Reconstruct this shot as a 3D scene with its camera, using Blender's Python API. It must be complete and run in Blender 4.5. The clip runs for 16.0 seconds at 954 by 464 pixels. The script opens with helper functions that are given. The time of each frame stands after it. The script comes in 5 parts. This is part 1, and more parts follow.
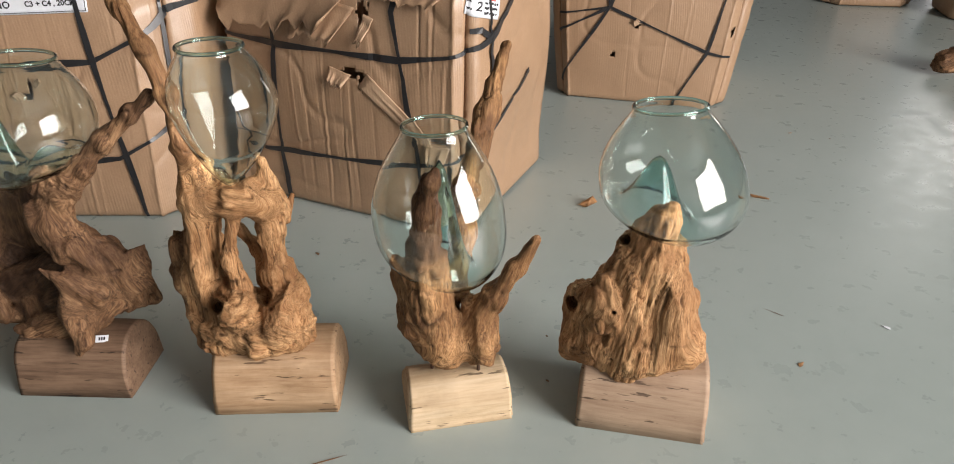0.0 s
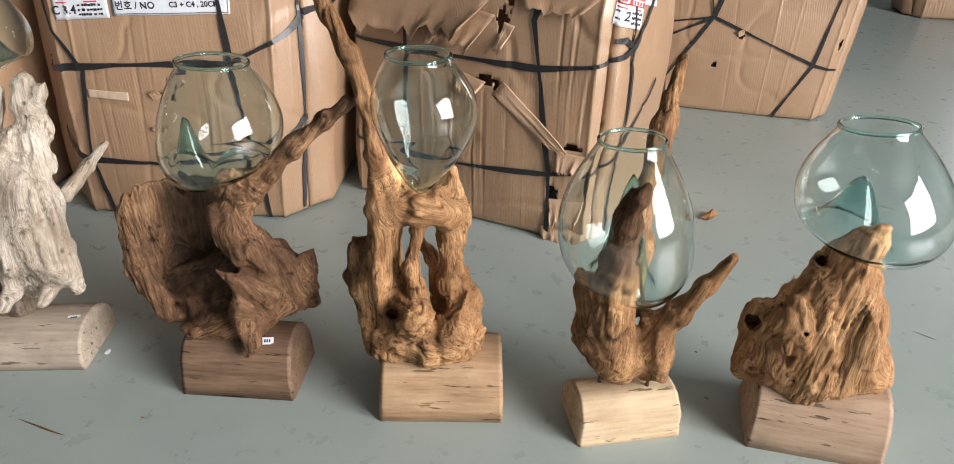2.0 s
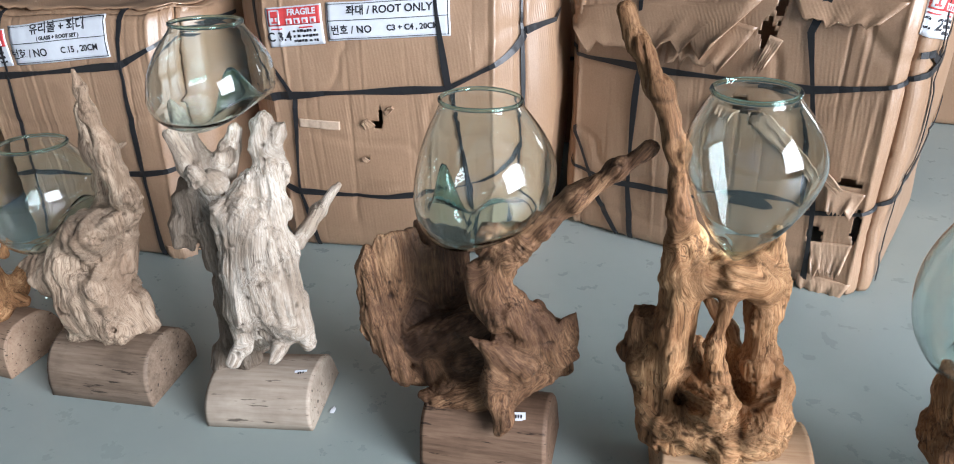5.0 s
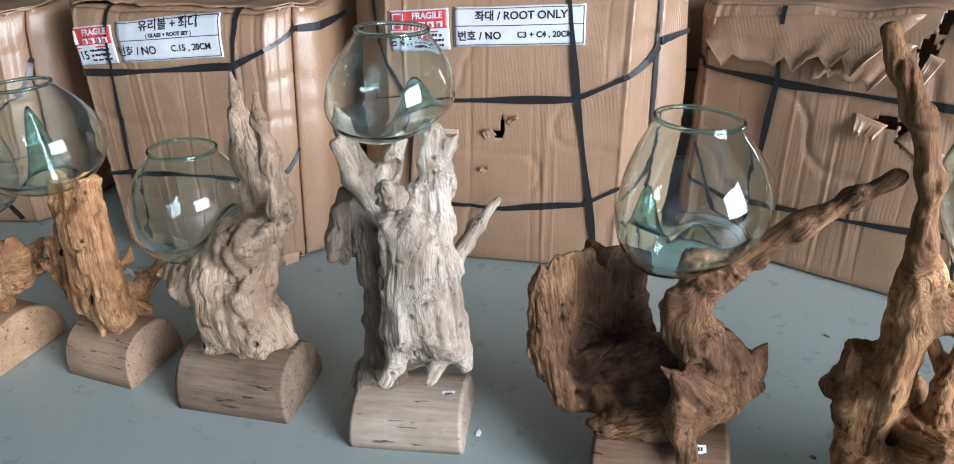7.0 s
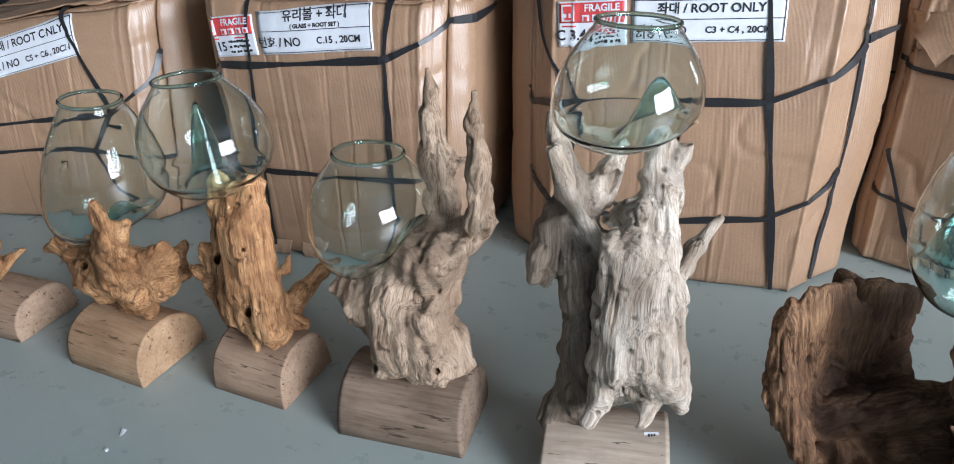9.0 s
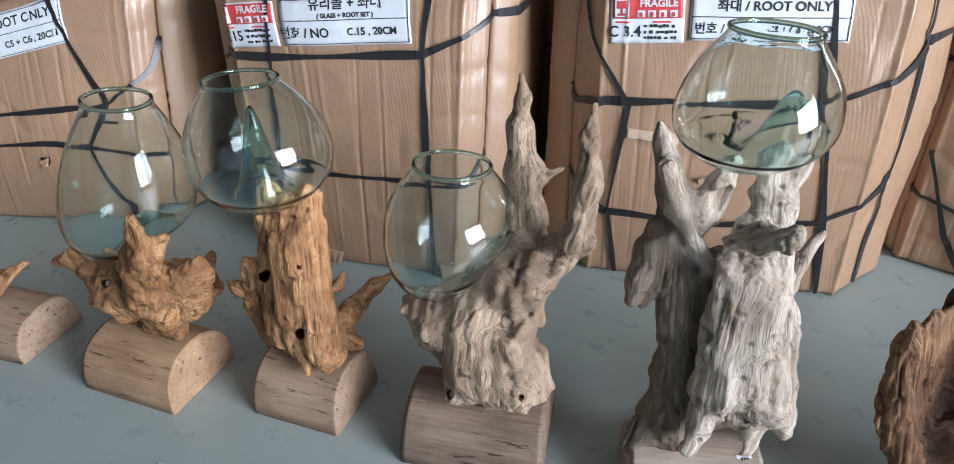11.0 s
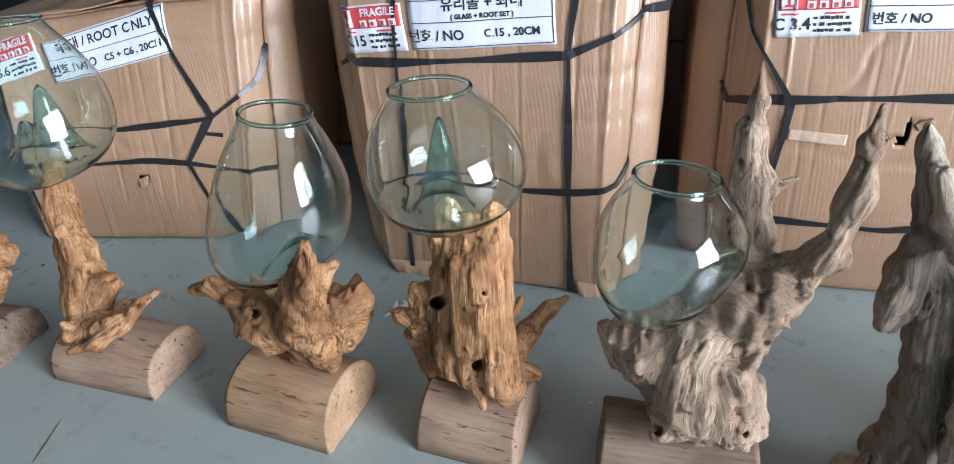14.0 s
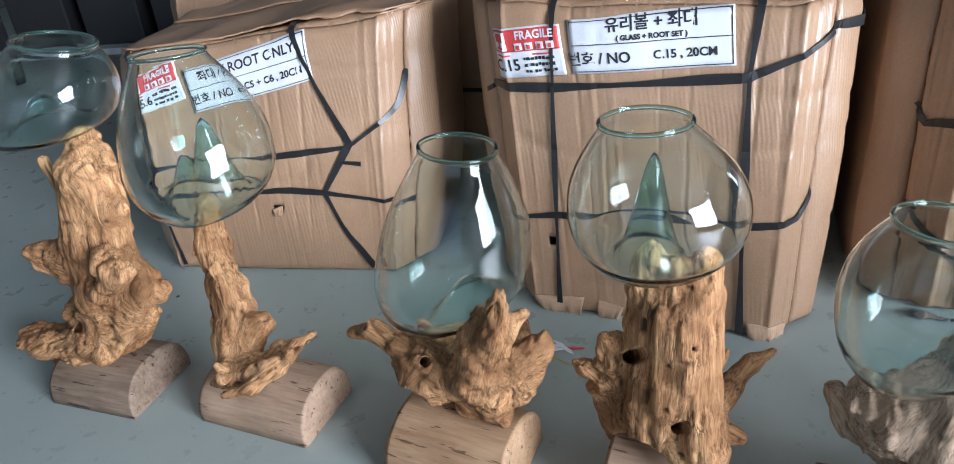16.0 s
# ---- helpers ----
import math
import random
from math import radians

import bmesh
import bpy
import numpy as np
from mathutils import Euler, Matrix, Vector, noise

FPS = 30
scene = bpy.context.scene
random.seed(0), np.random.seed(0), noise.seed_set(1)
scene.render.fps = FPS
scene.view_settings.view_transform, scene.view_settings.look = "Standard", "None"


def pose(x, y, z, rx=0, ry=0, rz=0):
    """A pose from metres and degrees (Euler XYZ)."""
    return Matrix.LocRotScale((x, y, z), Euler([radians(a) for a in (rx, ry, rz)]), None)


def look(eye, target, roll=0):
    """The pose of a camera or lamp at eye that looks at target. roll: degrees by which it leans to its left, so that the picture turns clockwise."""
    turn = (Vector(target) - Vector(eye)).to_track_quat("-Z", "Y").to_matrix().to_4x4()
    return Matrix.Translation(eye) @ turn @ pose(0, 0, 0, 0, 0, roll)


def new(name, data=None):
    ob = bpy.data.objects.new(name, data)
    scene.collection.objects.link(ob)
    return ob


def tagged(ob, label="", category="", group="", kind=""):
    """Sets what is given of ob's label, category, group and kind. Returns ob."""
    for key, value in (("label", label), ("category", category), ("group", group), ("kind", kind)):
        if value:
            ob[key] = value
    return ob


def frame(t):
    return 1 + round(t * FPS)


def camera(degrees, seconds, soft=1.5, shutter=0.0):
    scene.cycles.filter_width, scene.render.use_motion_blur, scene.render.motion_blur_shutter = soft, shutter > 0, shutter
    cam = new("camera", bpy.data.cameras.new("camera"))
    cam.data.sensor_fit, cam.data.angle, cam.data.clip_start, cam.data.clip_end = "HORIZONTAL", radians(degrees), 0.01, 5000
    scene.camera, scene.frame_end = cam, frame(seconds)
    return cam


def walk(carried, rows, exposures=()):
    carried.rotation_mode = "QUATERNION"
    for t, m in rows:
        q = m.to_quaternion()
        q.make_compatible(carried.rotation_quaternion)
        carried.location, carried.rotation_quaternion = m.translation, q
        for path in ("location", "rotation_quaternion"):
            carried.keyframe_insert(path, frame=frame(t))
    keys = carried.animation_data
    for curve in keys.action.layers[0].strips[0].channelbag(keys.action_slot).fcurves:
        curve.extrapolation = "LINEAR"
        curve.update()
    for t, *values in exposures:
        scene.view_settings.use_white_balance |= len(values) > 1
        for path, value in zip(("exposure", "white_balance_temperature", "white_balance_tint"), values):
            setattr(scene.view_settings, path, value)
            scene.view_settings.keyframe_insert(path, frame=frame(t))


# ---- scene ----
cam = camera(66.5, 16.0, soft=1.0)
PATH = [
    (0, (0.145, 0.081, 0.992), (0.027, 1.819, 0.009), 0.2),
    (0.5, (0.051, 0.082, 0.992), (-0.085, 1.81, -0.006), -0.2),
    (1, (-0.032, 0.088, 0.99), (-0.188, 1.816, -0.004), -0.1),
    (1.5, (-0.089, 0.086, 0.988), (-0.225, 1.821, 0.003), 0.1),
    (2, (-0.137, 0.073, 1.001), (-0.317, 1.808, 0.022), 0.9),
    (2.5, (-0.179, 0.089, 0.996), (-0.446, 1.825, 0.038), -0.3),
    (3, (-0.213, 0.111, 0.993), (-0.534, 1.848, 0.054), -1.7),
    (3.5, (-0.27, 0.139, 0.991), (-0.638, 1.867, 0.054), -2.3),
    (4, (-0.327, 0.187, 0.985), (-0.743, 1.898, 0.037), -3.2),
    (4.5, (-0.382, 0.241, 0.978), (-0.833, 1.933, 0.011), -3.8),
    (5, (-0.432, 0.259, 0.984), (-0.95, 1.933, 0.019), -3.7),
    (7.5, (-0.806, 0.238, 1.0), (-1.323, 1.914, 0.039), -1.9),
    (8, (-0.869, 0.252, 0.997), (-1.439, 1.918, 0.048), -2.8),
    (8.5, (-0.955, 0.277, 0.982), (-1.563, 1.928, 0.031), -2.5),
    (9, (-1.042, 0.3, 0.969), (-1.67, 1.932, -0.002), -2.5),
    (11.5, (-1.342, 0.331, 0.984), (-1.761, 1.996, -0.043), -0.9),
    (12, (-1.389, 0.314, 0.98), (-1.796, 1.983, -0.044), -2.5),
    (12.5, (-1.417, 0.308, 0.979), (-1.848, 1.975, -0.038), -2.5),
    (13, (-1.459, 0.315, 0.971), (-1.926, 1.97, -0.05), -2.8),
    (13.5, (-1.529, 0.334, 0.962), (-2.026, 1.981, -0.057), -2.7),
    (14, (-1.597, 0.362, 0.953), (-2.087, 2.01, -0.069), -2.0),
    (14.5, (-1.672, 0.387, 0.947), (-2.216, 2.013, -0.082), -2.8),
    (15, (-1.721, 0.408, 0.941), (-2.299, 2.018, -0.096), -4.0),
    (15.5, (-1.749, 0.406, 0.95), (-2.381, 2.007, -0.069), -4.4),
    (16, (-1.807, 0.412, 0.946), (-2.472, 2.025, -0.032), -4.7),
]
walk(cam, [(t, look(eye, target, roll)) for t, eye, target, roll in PATH],
     exposures=[(0, -0.2, 7050, 14), (2, -0.02, 6750, 12), (4, 0.16, 6000, 11), (8, 0.08, 5800, 10), (12, 0.22, 5750, 10), (16, 0.5, 5700, 10)])

# ---- light: daylight from the big door, soft sky through the openings ----
world = bpy.data.worlds.new("daylight")
scene.world = world
world.use_nodes = True
sky = world.node_tree.nodes.new("ShaderNodeTexSky")
sky.sky_type, sky.sun_disc = "NISHITA", False
sky.sun_elevation, sky.sun_rotation = radians(38), radians(100)
world.node_tree.links.new(sky.outputs[0], world.node_tree.nodes["Background"].inputs[0])
world.node_tree.nodes["Background"].inputs[1].default_value = 0.07


def door_light(name, eye, target, sx, sy, watts, tint):
    data = bpy.data.lights.new(name, "AREA")
    data.shape, data.size, data.size_y, data.energy, data.color = "RECTANGLE", sx, sy, watts, tint
    new(name, data).matrix_world = look(eye, target)


door_light("sky_at_side_door", (5.2, -2.0, 2.6), (0, -0.4, 1.1), 3.8, 3.6, 970, (0.98, 0.985, 1.0))
door_light("sky_at_front_door", (-2.4, -3.75, 2.2), (-2.4, 2, 1.5), 4.2, 2.6, 6, (0.95, 0.98, 1.0))
door_light("sky_at_back_door", (4.3, 7.1, 1.5), (4.0, 0, 1.2), 0.9, 2.2, 26, (0.98, 1.0, 1.0))


# ---- materials ----
def nodes_of(name):
    m = bpy.data.materials.new(name)
    m.use_nodes = True
    return m, m.node_tree.nodes, m.node_tree.links, m.node_tree.nodes["Principled BSDF"]


def noise_node(n, l, coord, scale, detail=4.0, stretch=(1, 1, 1), rough=0.6):
    mp = n.new("ShaderNodeMapping")
    mp.inputs["Scale"].default_value = stretch
    l.new(coord, mp.inputs["Vector"])
    t = n.new("ShaderNodeTexNoise")
    t.inputs["Scale"].default_value, t.inputs["Detail"].default_value, t.inputs["Roughness"].default_value = scale, detail, rough
    l.new(mp.outputs[0], t.inputs["Vector"])
    return t.outputs["Fac"]


def ramp(n, l, fac, stops):
    r = n.new("ShaderNodeValToRGB")
    e = r.color_ramp.elements
    while len(e) < len(stops):
        e.new(0.5)
    for el, (pos, col) in zip(e, stops):
        el.position, el.color = pos, (*col, 1)
    l.new(fac, r.inputs[0])
    return r.outputs[0]


def mix(n, l, fac, a, b, mode="MIX"):
    x = n.new("ShaderNodeMix")
    x.data_type, x.blend_type = "RGBA", mode
    for value, k in ((fac, 0), (a, 6), (b, 7)):
        if isinstance(value, (int, float)):
            x.inputs[k].default_value = value
        elif isinstance(value, tuple):
            x.inputs[k].default_value = (*value, 1)
        else:
            l.new(value, x.inputs[k])
    return x.outputs[2]


def bump(n, l, height, strength, distance, b, under=None):
    k = n.new("ShaderNodeBump")
    k.inputs["Strength"].default_value, k.inputs["Distance"].default_value = strength, distance
    l.new(height, k.inputs["Height"])
    if under is not None:
        l.new(under, k.inputs["Normal"])
    l.new(k.outputs[0], b.inputs["Normal"])
    return k.outputs[0]


def driftwood_material(name, dark, mid, light, stain, rough=0.72):
    """Grain runs along the limbs: the mesh carries its own grain coordinate."""
    m, n, l, b = nodes_of(name)
    a = n.new("ShaderNodeAttribute")
    a.attribute_name = "grain"
    g = a.outputs["Vector"]
    tc = n.new("ShaderNodeTexCoord").outputs["Object"]
    fine = noise_node(n, l, g, 60, 5, (5, 5, 0.35), 0.65)
    band = noise_node(n, l, g, 14, 4, (4, 4, 0.3))
    patch = noise_node(n, l, tc, 9, 4)
    c = ramp(n, l, fine, [(0.39, dark), (0.48, mid), (0.6, light)])
    c2 = ramp(n, l, band, [(0.36, stain), (0.48, mid), (0.62, light)])
    c = mix(n, l, 0.45, c, c2)
    vein = noise_node(n, l, g, 30, 3, (4, 4, 0.22), 0.7)
    c = mix(n, l, ramp(n, l, vein, [(0.57, (0, 0, 0)), (0.62, (0.45, 0.45, 0.45)), (0.67, (0, 0, 0))]), c, dark)
    c = mix(n, l, ramp(n, l, patch, [(0.4, (0, 0, 0)), (0.62, (0.8, 0.8, 0.8))]), c, mix(n, l, 0.45, stain, dark))
    speck = noise_node(n, l, tc, 130, 2)
    c = mix(n, l, ramp(n, l, speck, [(0.68, (0, 0, 0)), (0.74, (0.6, 0.6, 0.6))]), c, dark)
    wide = ramp(n, l, noise_node(n, l, g, 11, 3, (4, 4, 0.3), 0.55), [(0.482, (0, 0, 0)), (0.5, (0.9, 0.9, 0.9)), (0.518, (0, 0, 0))])
    thin = ramp(n, l, noise_node(n, l, g, 28, 3, (4, 4, 0.22), 0.6), [(0.475, (0, 0, 0)), (0.5, (0.5, 0.5, 0.5)), (0.525, (0, 0, 0))])
    gate = ramp(n, l, noise_node(n, l, tc, 16, 3), [(0.46, (0, 0, 0)), (0.62, (1, 1, 1))])
    line = mix(n, l, gate, mix(n, l, 0.2, (0, 0, 0), thin), mix(n, l, 1.0, wide, thin, "LIGHTEN"))
    c = mix(n, l, line, c, tuple(0.45 * v for v in dark))
    # Limbs flagged dark, several of them inner ones, get a darker tone.
    dark_limb = n.new("ShaderNodeAttribute")
    dark_limb.attribute_name = "dark_limb"
    c = mix(n, l, dark_limb.outputs["Fac"], c, ramp(n, l, fine, [(0.35, tuple(0.5 * v for v in dark)), (0.65, tuple(0.5 * v for v in stain))]))
    # Darkens cracks and pits: the shade down in them is put into the colour.
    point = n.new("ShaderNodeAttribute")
    point.attribute_name = "crevice_shade"
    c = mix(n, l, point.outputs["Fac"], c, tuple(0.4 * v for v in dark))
    l.new(c, b.inputs["Base Color"])
    b.inputs["Roughness"].default_value = rough
    b.inputs["Specular IOR Level"].default_value = 0.25
    k = bump(n, l, band, 0.3, 0.005, b)
    k = bump(n, l, fine, 0.6, 0.003, b, k)
    deep = n.new("ShaderNodeInvert")
    l.new(line, deep.inputs["Color"])
    bump(n, l, deep.outputs[0], 0.45, 0.003, b, k)
    return m


def log_material(name, dark, mid, light):
    m, n, l, b = nodes_of(name)
    tc = n.new("ShaderNodeTexCoord").outputs["Object"]
    inf = n.new("ShaderNodeObjectInfo")
    off = n.new("ShaderNodeVectorMath")
    off.operation = "ADD"
    l.new(tc, off.inputs[0])
    l.new(inf.outputs["Random"], off.inputs[1])
    v = off.outputs[0]
    fine = noise_node(n, l, v, 55, 5, (0.25, 3, 3), 0.6)
    band = noise_node(n, l, v, 10, 3, (0.3, 3, 3))
    c = mix(n, l, 0.5, ramp(n, l, fine, [(0.3, dark), (0.5, mid), (0.72, light)]), ramp(n, l, band, [(0.32, dark), (0.52, mid), (0.7, light)]))
    crack = noise_node(n, l, v, 22, 3, (0.5, 4, 4), 0.7)
    c = mix(n, l, ramp(n, l, crack, [(0.615, (0, 0, 0)), (0.65, (0.85, 0.85, 0.85))]), c, tuple(0.25 * x for x in dark))
    grime = noise_node(n, l, v, 7, 5)
    c = mix(n, l, ramp(n, l, grime, [(0.45, (0, 0, 0)), (0.7, (0.6, 0.6, 0.6))]), c, tuple(0.7 * x for x in dark))
    l.new(c, b.inputs["Base Color"])
    b.inputs["Roughness"].default_value = 0.65
    b.inputs["Specular IOR Level"].default_value = 0.3
    bump(n, l, fine, 0.4, 0.002, b)
    return m


def cardboard_material(name, base, shade):
    m, n, l, b = nodes_of(name)
    tc = n.new("ShaderNodeTexCoord").outputs["Object"]
    big = noise_node(n, l, tc, 3.5, 4)
    flute = noise_node(n, l, tc, 30, 3, (6, 6, 0.2), 0.5)
    fibre = noise_node(n, l, tc, 300, 3)
    c = ramp(n, l, big, [(0.3, shade), (0.65, base)])
    c = mix(n, l, 0.05, c, ramp(n, l, flute, [(0.35, tuple(0.6 * v for v in shade)), (0.6, base)]))
    c = mix(n, l, 0.12, c, ramp(n, l, fibre, [(0.3, tuple(0.5 * v for v in shade)), (0.7, (0.7, 0.55, 0.4))]))
    scratch = noise_node(n, l, tc, 26, 5, (1, 1, 5), 0.75)
    c = mix(n, l, ramp(n, l, scratch, [(0.66, (0, 0, 0)), (0.74, (0.3, 0.3, 0.3))]), c, tuple(min(1, 1.3 * v) for v in base))
    stain = noise_node(n, l, tc, 8, 5)
    c = mix(n, l, ramp(n, l, stain, [(0.58, (0, 0, 0)), (0.8, (0.35, 0.35, 0.35))]), c, tuple(0.75 * v for v in shade))
    l.new(c, b.inputs["Base Color"])
    b.inputs["Roughness"].default_value = 0.37
    b.inputs["Specular IOR Level"].default_value = 0.7
    across = n.new("ShaderNodeVectorMath")
    across.operation = "DOT_PRODUCT"
    across.inputs[1].default_value = (1.0, 1.0, 0.0)
    l.new(tc, across.inputs[0])
    strip = n.new("ShaderNodeCombineXYZ")
    l.new(across.outputs["Value"], strip.inputs[0])
    wave = n.new("ShaderNodeTexWave")
    wave.inputs["Scale"].default_value, wave.inputs["Distortion"].default_value = 36.0, 0.0
    l.new(strip.outputs[0], wave.inputs["Vector"])
    worn = mix(n, l, ramp(n, l, noise_node(n, l, tc, 6, 4), [(0.35, (0, 0, 0)), (0.7, (1, 1, 1))]), (0.5, 0.5, 0.5), wave.outputs["Color"])
    k = bump(n, l, worn, 0.3, 0.0012, b)
    k = bump(n, l, flute, 0.14, 0.002, b, k)
    bump(n, l, noise_node(n, l, tc, 38, 5), 0.25, 0.003, b, k)
    return m


def floor_material():
    m, n, l, b = nodes_of("grey_epoxy")
    tc = n.new("ShaderNodeTexCoord").outputs["Object"]
    big = noise_node(n, l, tc, 1.3, 5)
    small = noise_node(n, l, tc, 18, 5)
    dust = noise_node(n, l, tc, 160, 2)
    c = ramp(n, l, big, [(0.3, (0.312, 0.365, 0.34)), (0.7, (0.357, 0.41, 0.384))])
    c = mix(n, l, 0.1, c, ramp(n, l, small, [(0.3, (0.24, 0.26, 0.265)), (0.7, (0.41, 0.425, 0.425))]))
    c = mix(n, l, ramp(n, l, dust, [(0.7, (0, 0, 0)), (0.78, (0.4, 0.4, 0.4))]), c, (0.5, 0.5, 0.48))
    scuff = noise_node(n, l, tc, 2.2, 6, (1, 1.6, 1), 0.7)
    c = mix(n, l, ramp(n, l, scuff, [(0.6, (0, 0, 0)), (0.76, (0.12, 0.12, 0.12))]), c, (0.17, 0.185, 0.19))
    l.new(c, b.inputs["Base Color"])
    l.new(ramp(n, l, small, [(0.3, (0.24, 0.24, 0.24)), (0.7, (0.42, 0.42, 0.42))]), b.inputs["Roughness"])
    bump(n, l, noise_node(n, l, tc, 9, 3), 0.12, 0.004, b)
    return m


def plain_material(name, col, rough=0.6, metal=0.0, grit=0.12):
    m, n, l, b = nodes_of(name)
    tc = n.new("ShaderNodeTexCoord").outputs["Object"]
    f = noise_node(n, l, tc, 60, 4)
    l.new(ramp(n, l, f, [(0.3, tuple(v * (1 - grit) for v in col)), (0.7, tuple(min(1, v * (1 + grit)) for v in col))]), b.inputs["Base Color"])
    b.inputs["Roughness"].default_value, b.inputs["Metallic"].default_value = rough, metal
    return m


def glass_material(name, thin, thick):
    """Recycled glass: nearly clear where thin, sea green where it is thick."""
    m, n, l, b = nodes_of(name)
    a = n.new("ShaderNodeAttribute")
    a.attribute_name = "thick"
    l.new(mix(n, l, a.outputs["Fac"], thin, thick), b.inputs["Base Color"])
    b.inputs["Roughness"].default_value, b.inputs["IOR"].default_value = 0.0, 1.5
    b.inputs["Transmission Weight"].default_value = 1.0
    tc = n.new("ShaderNodeTexCoord").outputs["Object"]
    bump(n, l, noise_node(n, l, tc, 14, 2), 0.12, 0.012, b)
    return m


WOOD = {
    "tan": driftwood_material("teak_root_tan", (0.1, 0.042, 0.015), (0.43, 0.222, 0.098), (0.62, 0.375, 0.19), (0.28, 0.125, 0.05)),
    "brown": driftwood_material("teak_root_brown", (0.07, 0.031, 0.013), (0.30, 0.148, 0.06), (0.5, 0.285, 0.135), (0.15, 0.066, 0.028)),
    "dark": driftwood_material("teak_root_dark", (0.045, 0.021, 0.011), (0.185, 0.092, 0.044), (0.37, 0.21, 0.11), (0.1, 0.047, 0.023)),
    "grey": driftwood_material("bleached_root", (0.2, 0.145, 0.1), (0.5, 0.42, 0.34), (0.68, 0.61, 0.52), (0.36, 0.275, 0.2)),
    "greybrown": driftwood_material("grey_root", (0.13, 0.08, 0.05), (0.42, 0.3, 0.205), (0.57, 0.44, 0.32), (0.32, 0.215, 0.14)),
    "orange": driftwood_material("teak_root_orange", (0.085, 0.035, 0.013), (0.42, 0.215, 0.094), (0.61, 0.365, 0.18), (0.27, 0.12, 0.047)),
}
LOG = {
    "buff": log_material("log_buff", (0.25, 0.155, 0.1), (0.38, 0.26, 0.175), (0.46, 0.33, 0.23)),
    "tan": log_material("log_tan", (0.28, 0.16, 0.085), (0.44, 0.28, 0.16), (0.55, 0.38, 0.24)),
    "pale": log_material("log_pale", (0.4, 0.275, 0.16), (0.57, 0.42, 0.265), (0.66, 0.52, 0.36)),
    "dark": log_material("log_dark", (0.09, 0.05, 0.03), (0.19, 0.115, 0.072), (0.27, 0.17, 0.11)),
    "greybuff": log_material("log_greybuff", (0.28, 0.215, 0.16), (0.42, 0.34, 0.265), (0.5, 0.42, 0.335)),
    "grey2": log_material("log_grey", (0.11, 0.075, 0.05), (0.24, 0.17, 0.12), (0.33, 0.25, 0.18)),
}
BOARD = cardboard_material("kraft_board", (0.41, 0.25, 0.148), (0.345, 0.205, 0.118))
BOARD_TORN = cardboard_material("torn_board", (0.6, 0.4, 0.26), (0.4, 0.24, 0.14))
FLOOR = floor_material()
GLASS = glass_material("recycled_glass", (0.915, 0.98, 0.968), (0.63, 0.86, 0.84))
GLASS_LIP = glass_material("green_glass_edge", (0.6, 0.86, 0.81), (0.5, 0.83, 0.76))
STRAP = plain_material("black_strap", (0.022, 0.022, 0.024), 0.35)
PAPER = plain_material("label_paper", (0.74, 0.76, 0.8), 0.5, 0, 0.03)
INK = plain_material("black_ink", (0.02, 0.02, 0.025), 0.6)
RED = plain_material("red_print", (0.62, 0.06, 0.06), 0.5)
STEEL = plain_material("rusty_rod", (0.12, 0.075, 0.055), 0.55, 0.7, 0.4)
WALL = plain_material("dark_wall", (0.12, 0.125, 0.125), 0.8)
ROOF = plain_material("roof_sheet", (0.12, 0.125, 0.13), 0.6)
TAPE = plain_material("clear_tape", (0.6, 0.45, 0.33), 0.15)
YELLOW = plain_material("yellow_plastic", (0.6, 0.5, 0.06), 0.4)
RACK = plain_material("black_plastic", (0.015, 0.016, 0.018), 0.5)
GREYRAIL = plain_material("grey_paint", (0.3, 0.33, 0.35), 0.5)
HEDGE = plain_material("hedge_green", (0.09, 0.16, 0.05), 0.9, 0, 0.6)


# ---- shape helpers ----
def part(name, mesh, material, parent=None, label="", smooth=True, at=None):
    ob = new(name, mesh)
    mesh.materials.append(material)
    if smooth:
        mesh.polygons.foreach_set("use_smooth", [True] * len(mesh.polygons))
    if parent is not None:
        ob.parent = parent
    if at is not None:
        ob.matrix_basis = at
    if label:
        ob["label"] = label
    return ob


def mesh_of(name, verts, faces):
    me = bpy.data.meshes.new(name)
    me.from_pydata([tuple(v) for v in verts], [], [tuple(f) for f in faces])
    me.update()
    return me


def box_mesh(name, lo, hi, bevel=0.0):
    bm = bmesh.new()
    bmesh.ops.create_cube(bm, size=1)
    for v in bm.verts:
        v.co = Vector([(lo[i] + hi[i]) / 2 + v.co[i] * (hi[i] - lo[i]) for i in range(3)])
    if bevel:
        bmesh.ops.bevel(bm, geom=bm.edges[:], offset=bevel, segments=2, affect="EDGES", profile=0.7)
    me = bpy.data.meshes.new(name)
    bm.to_mesh(me)
    bm.free()
    return me


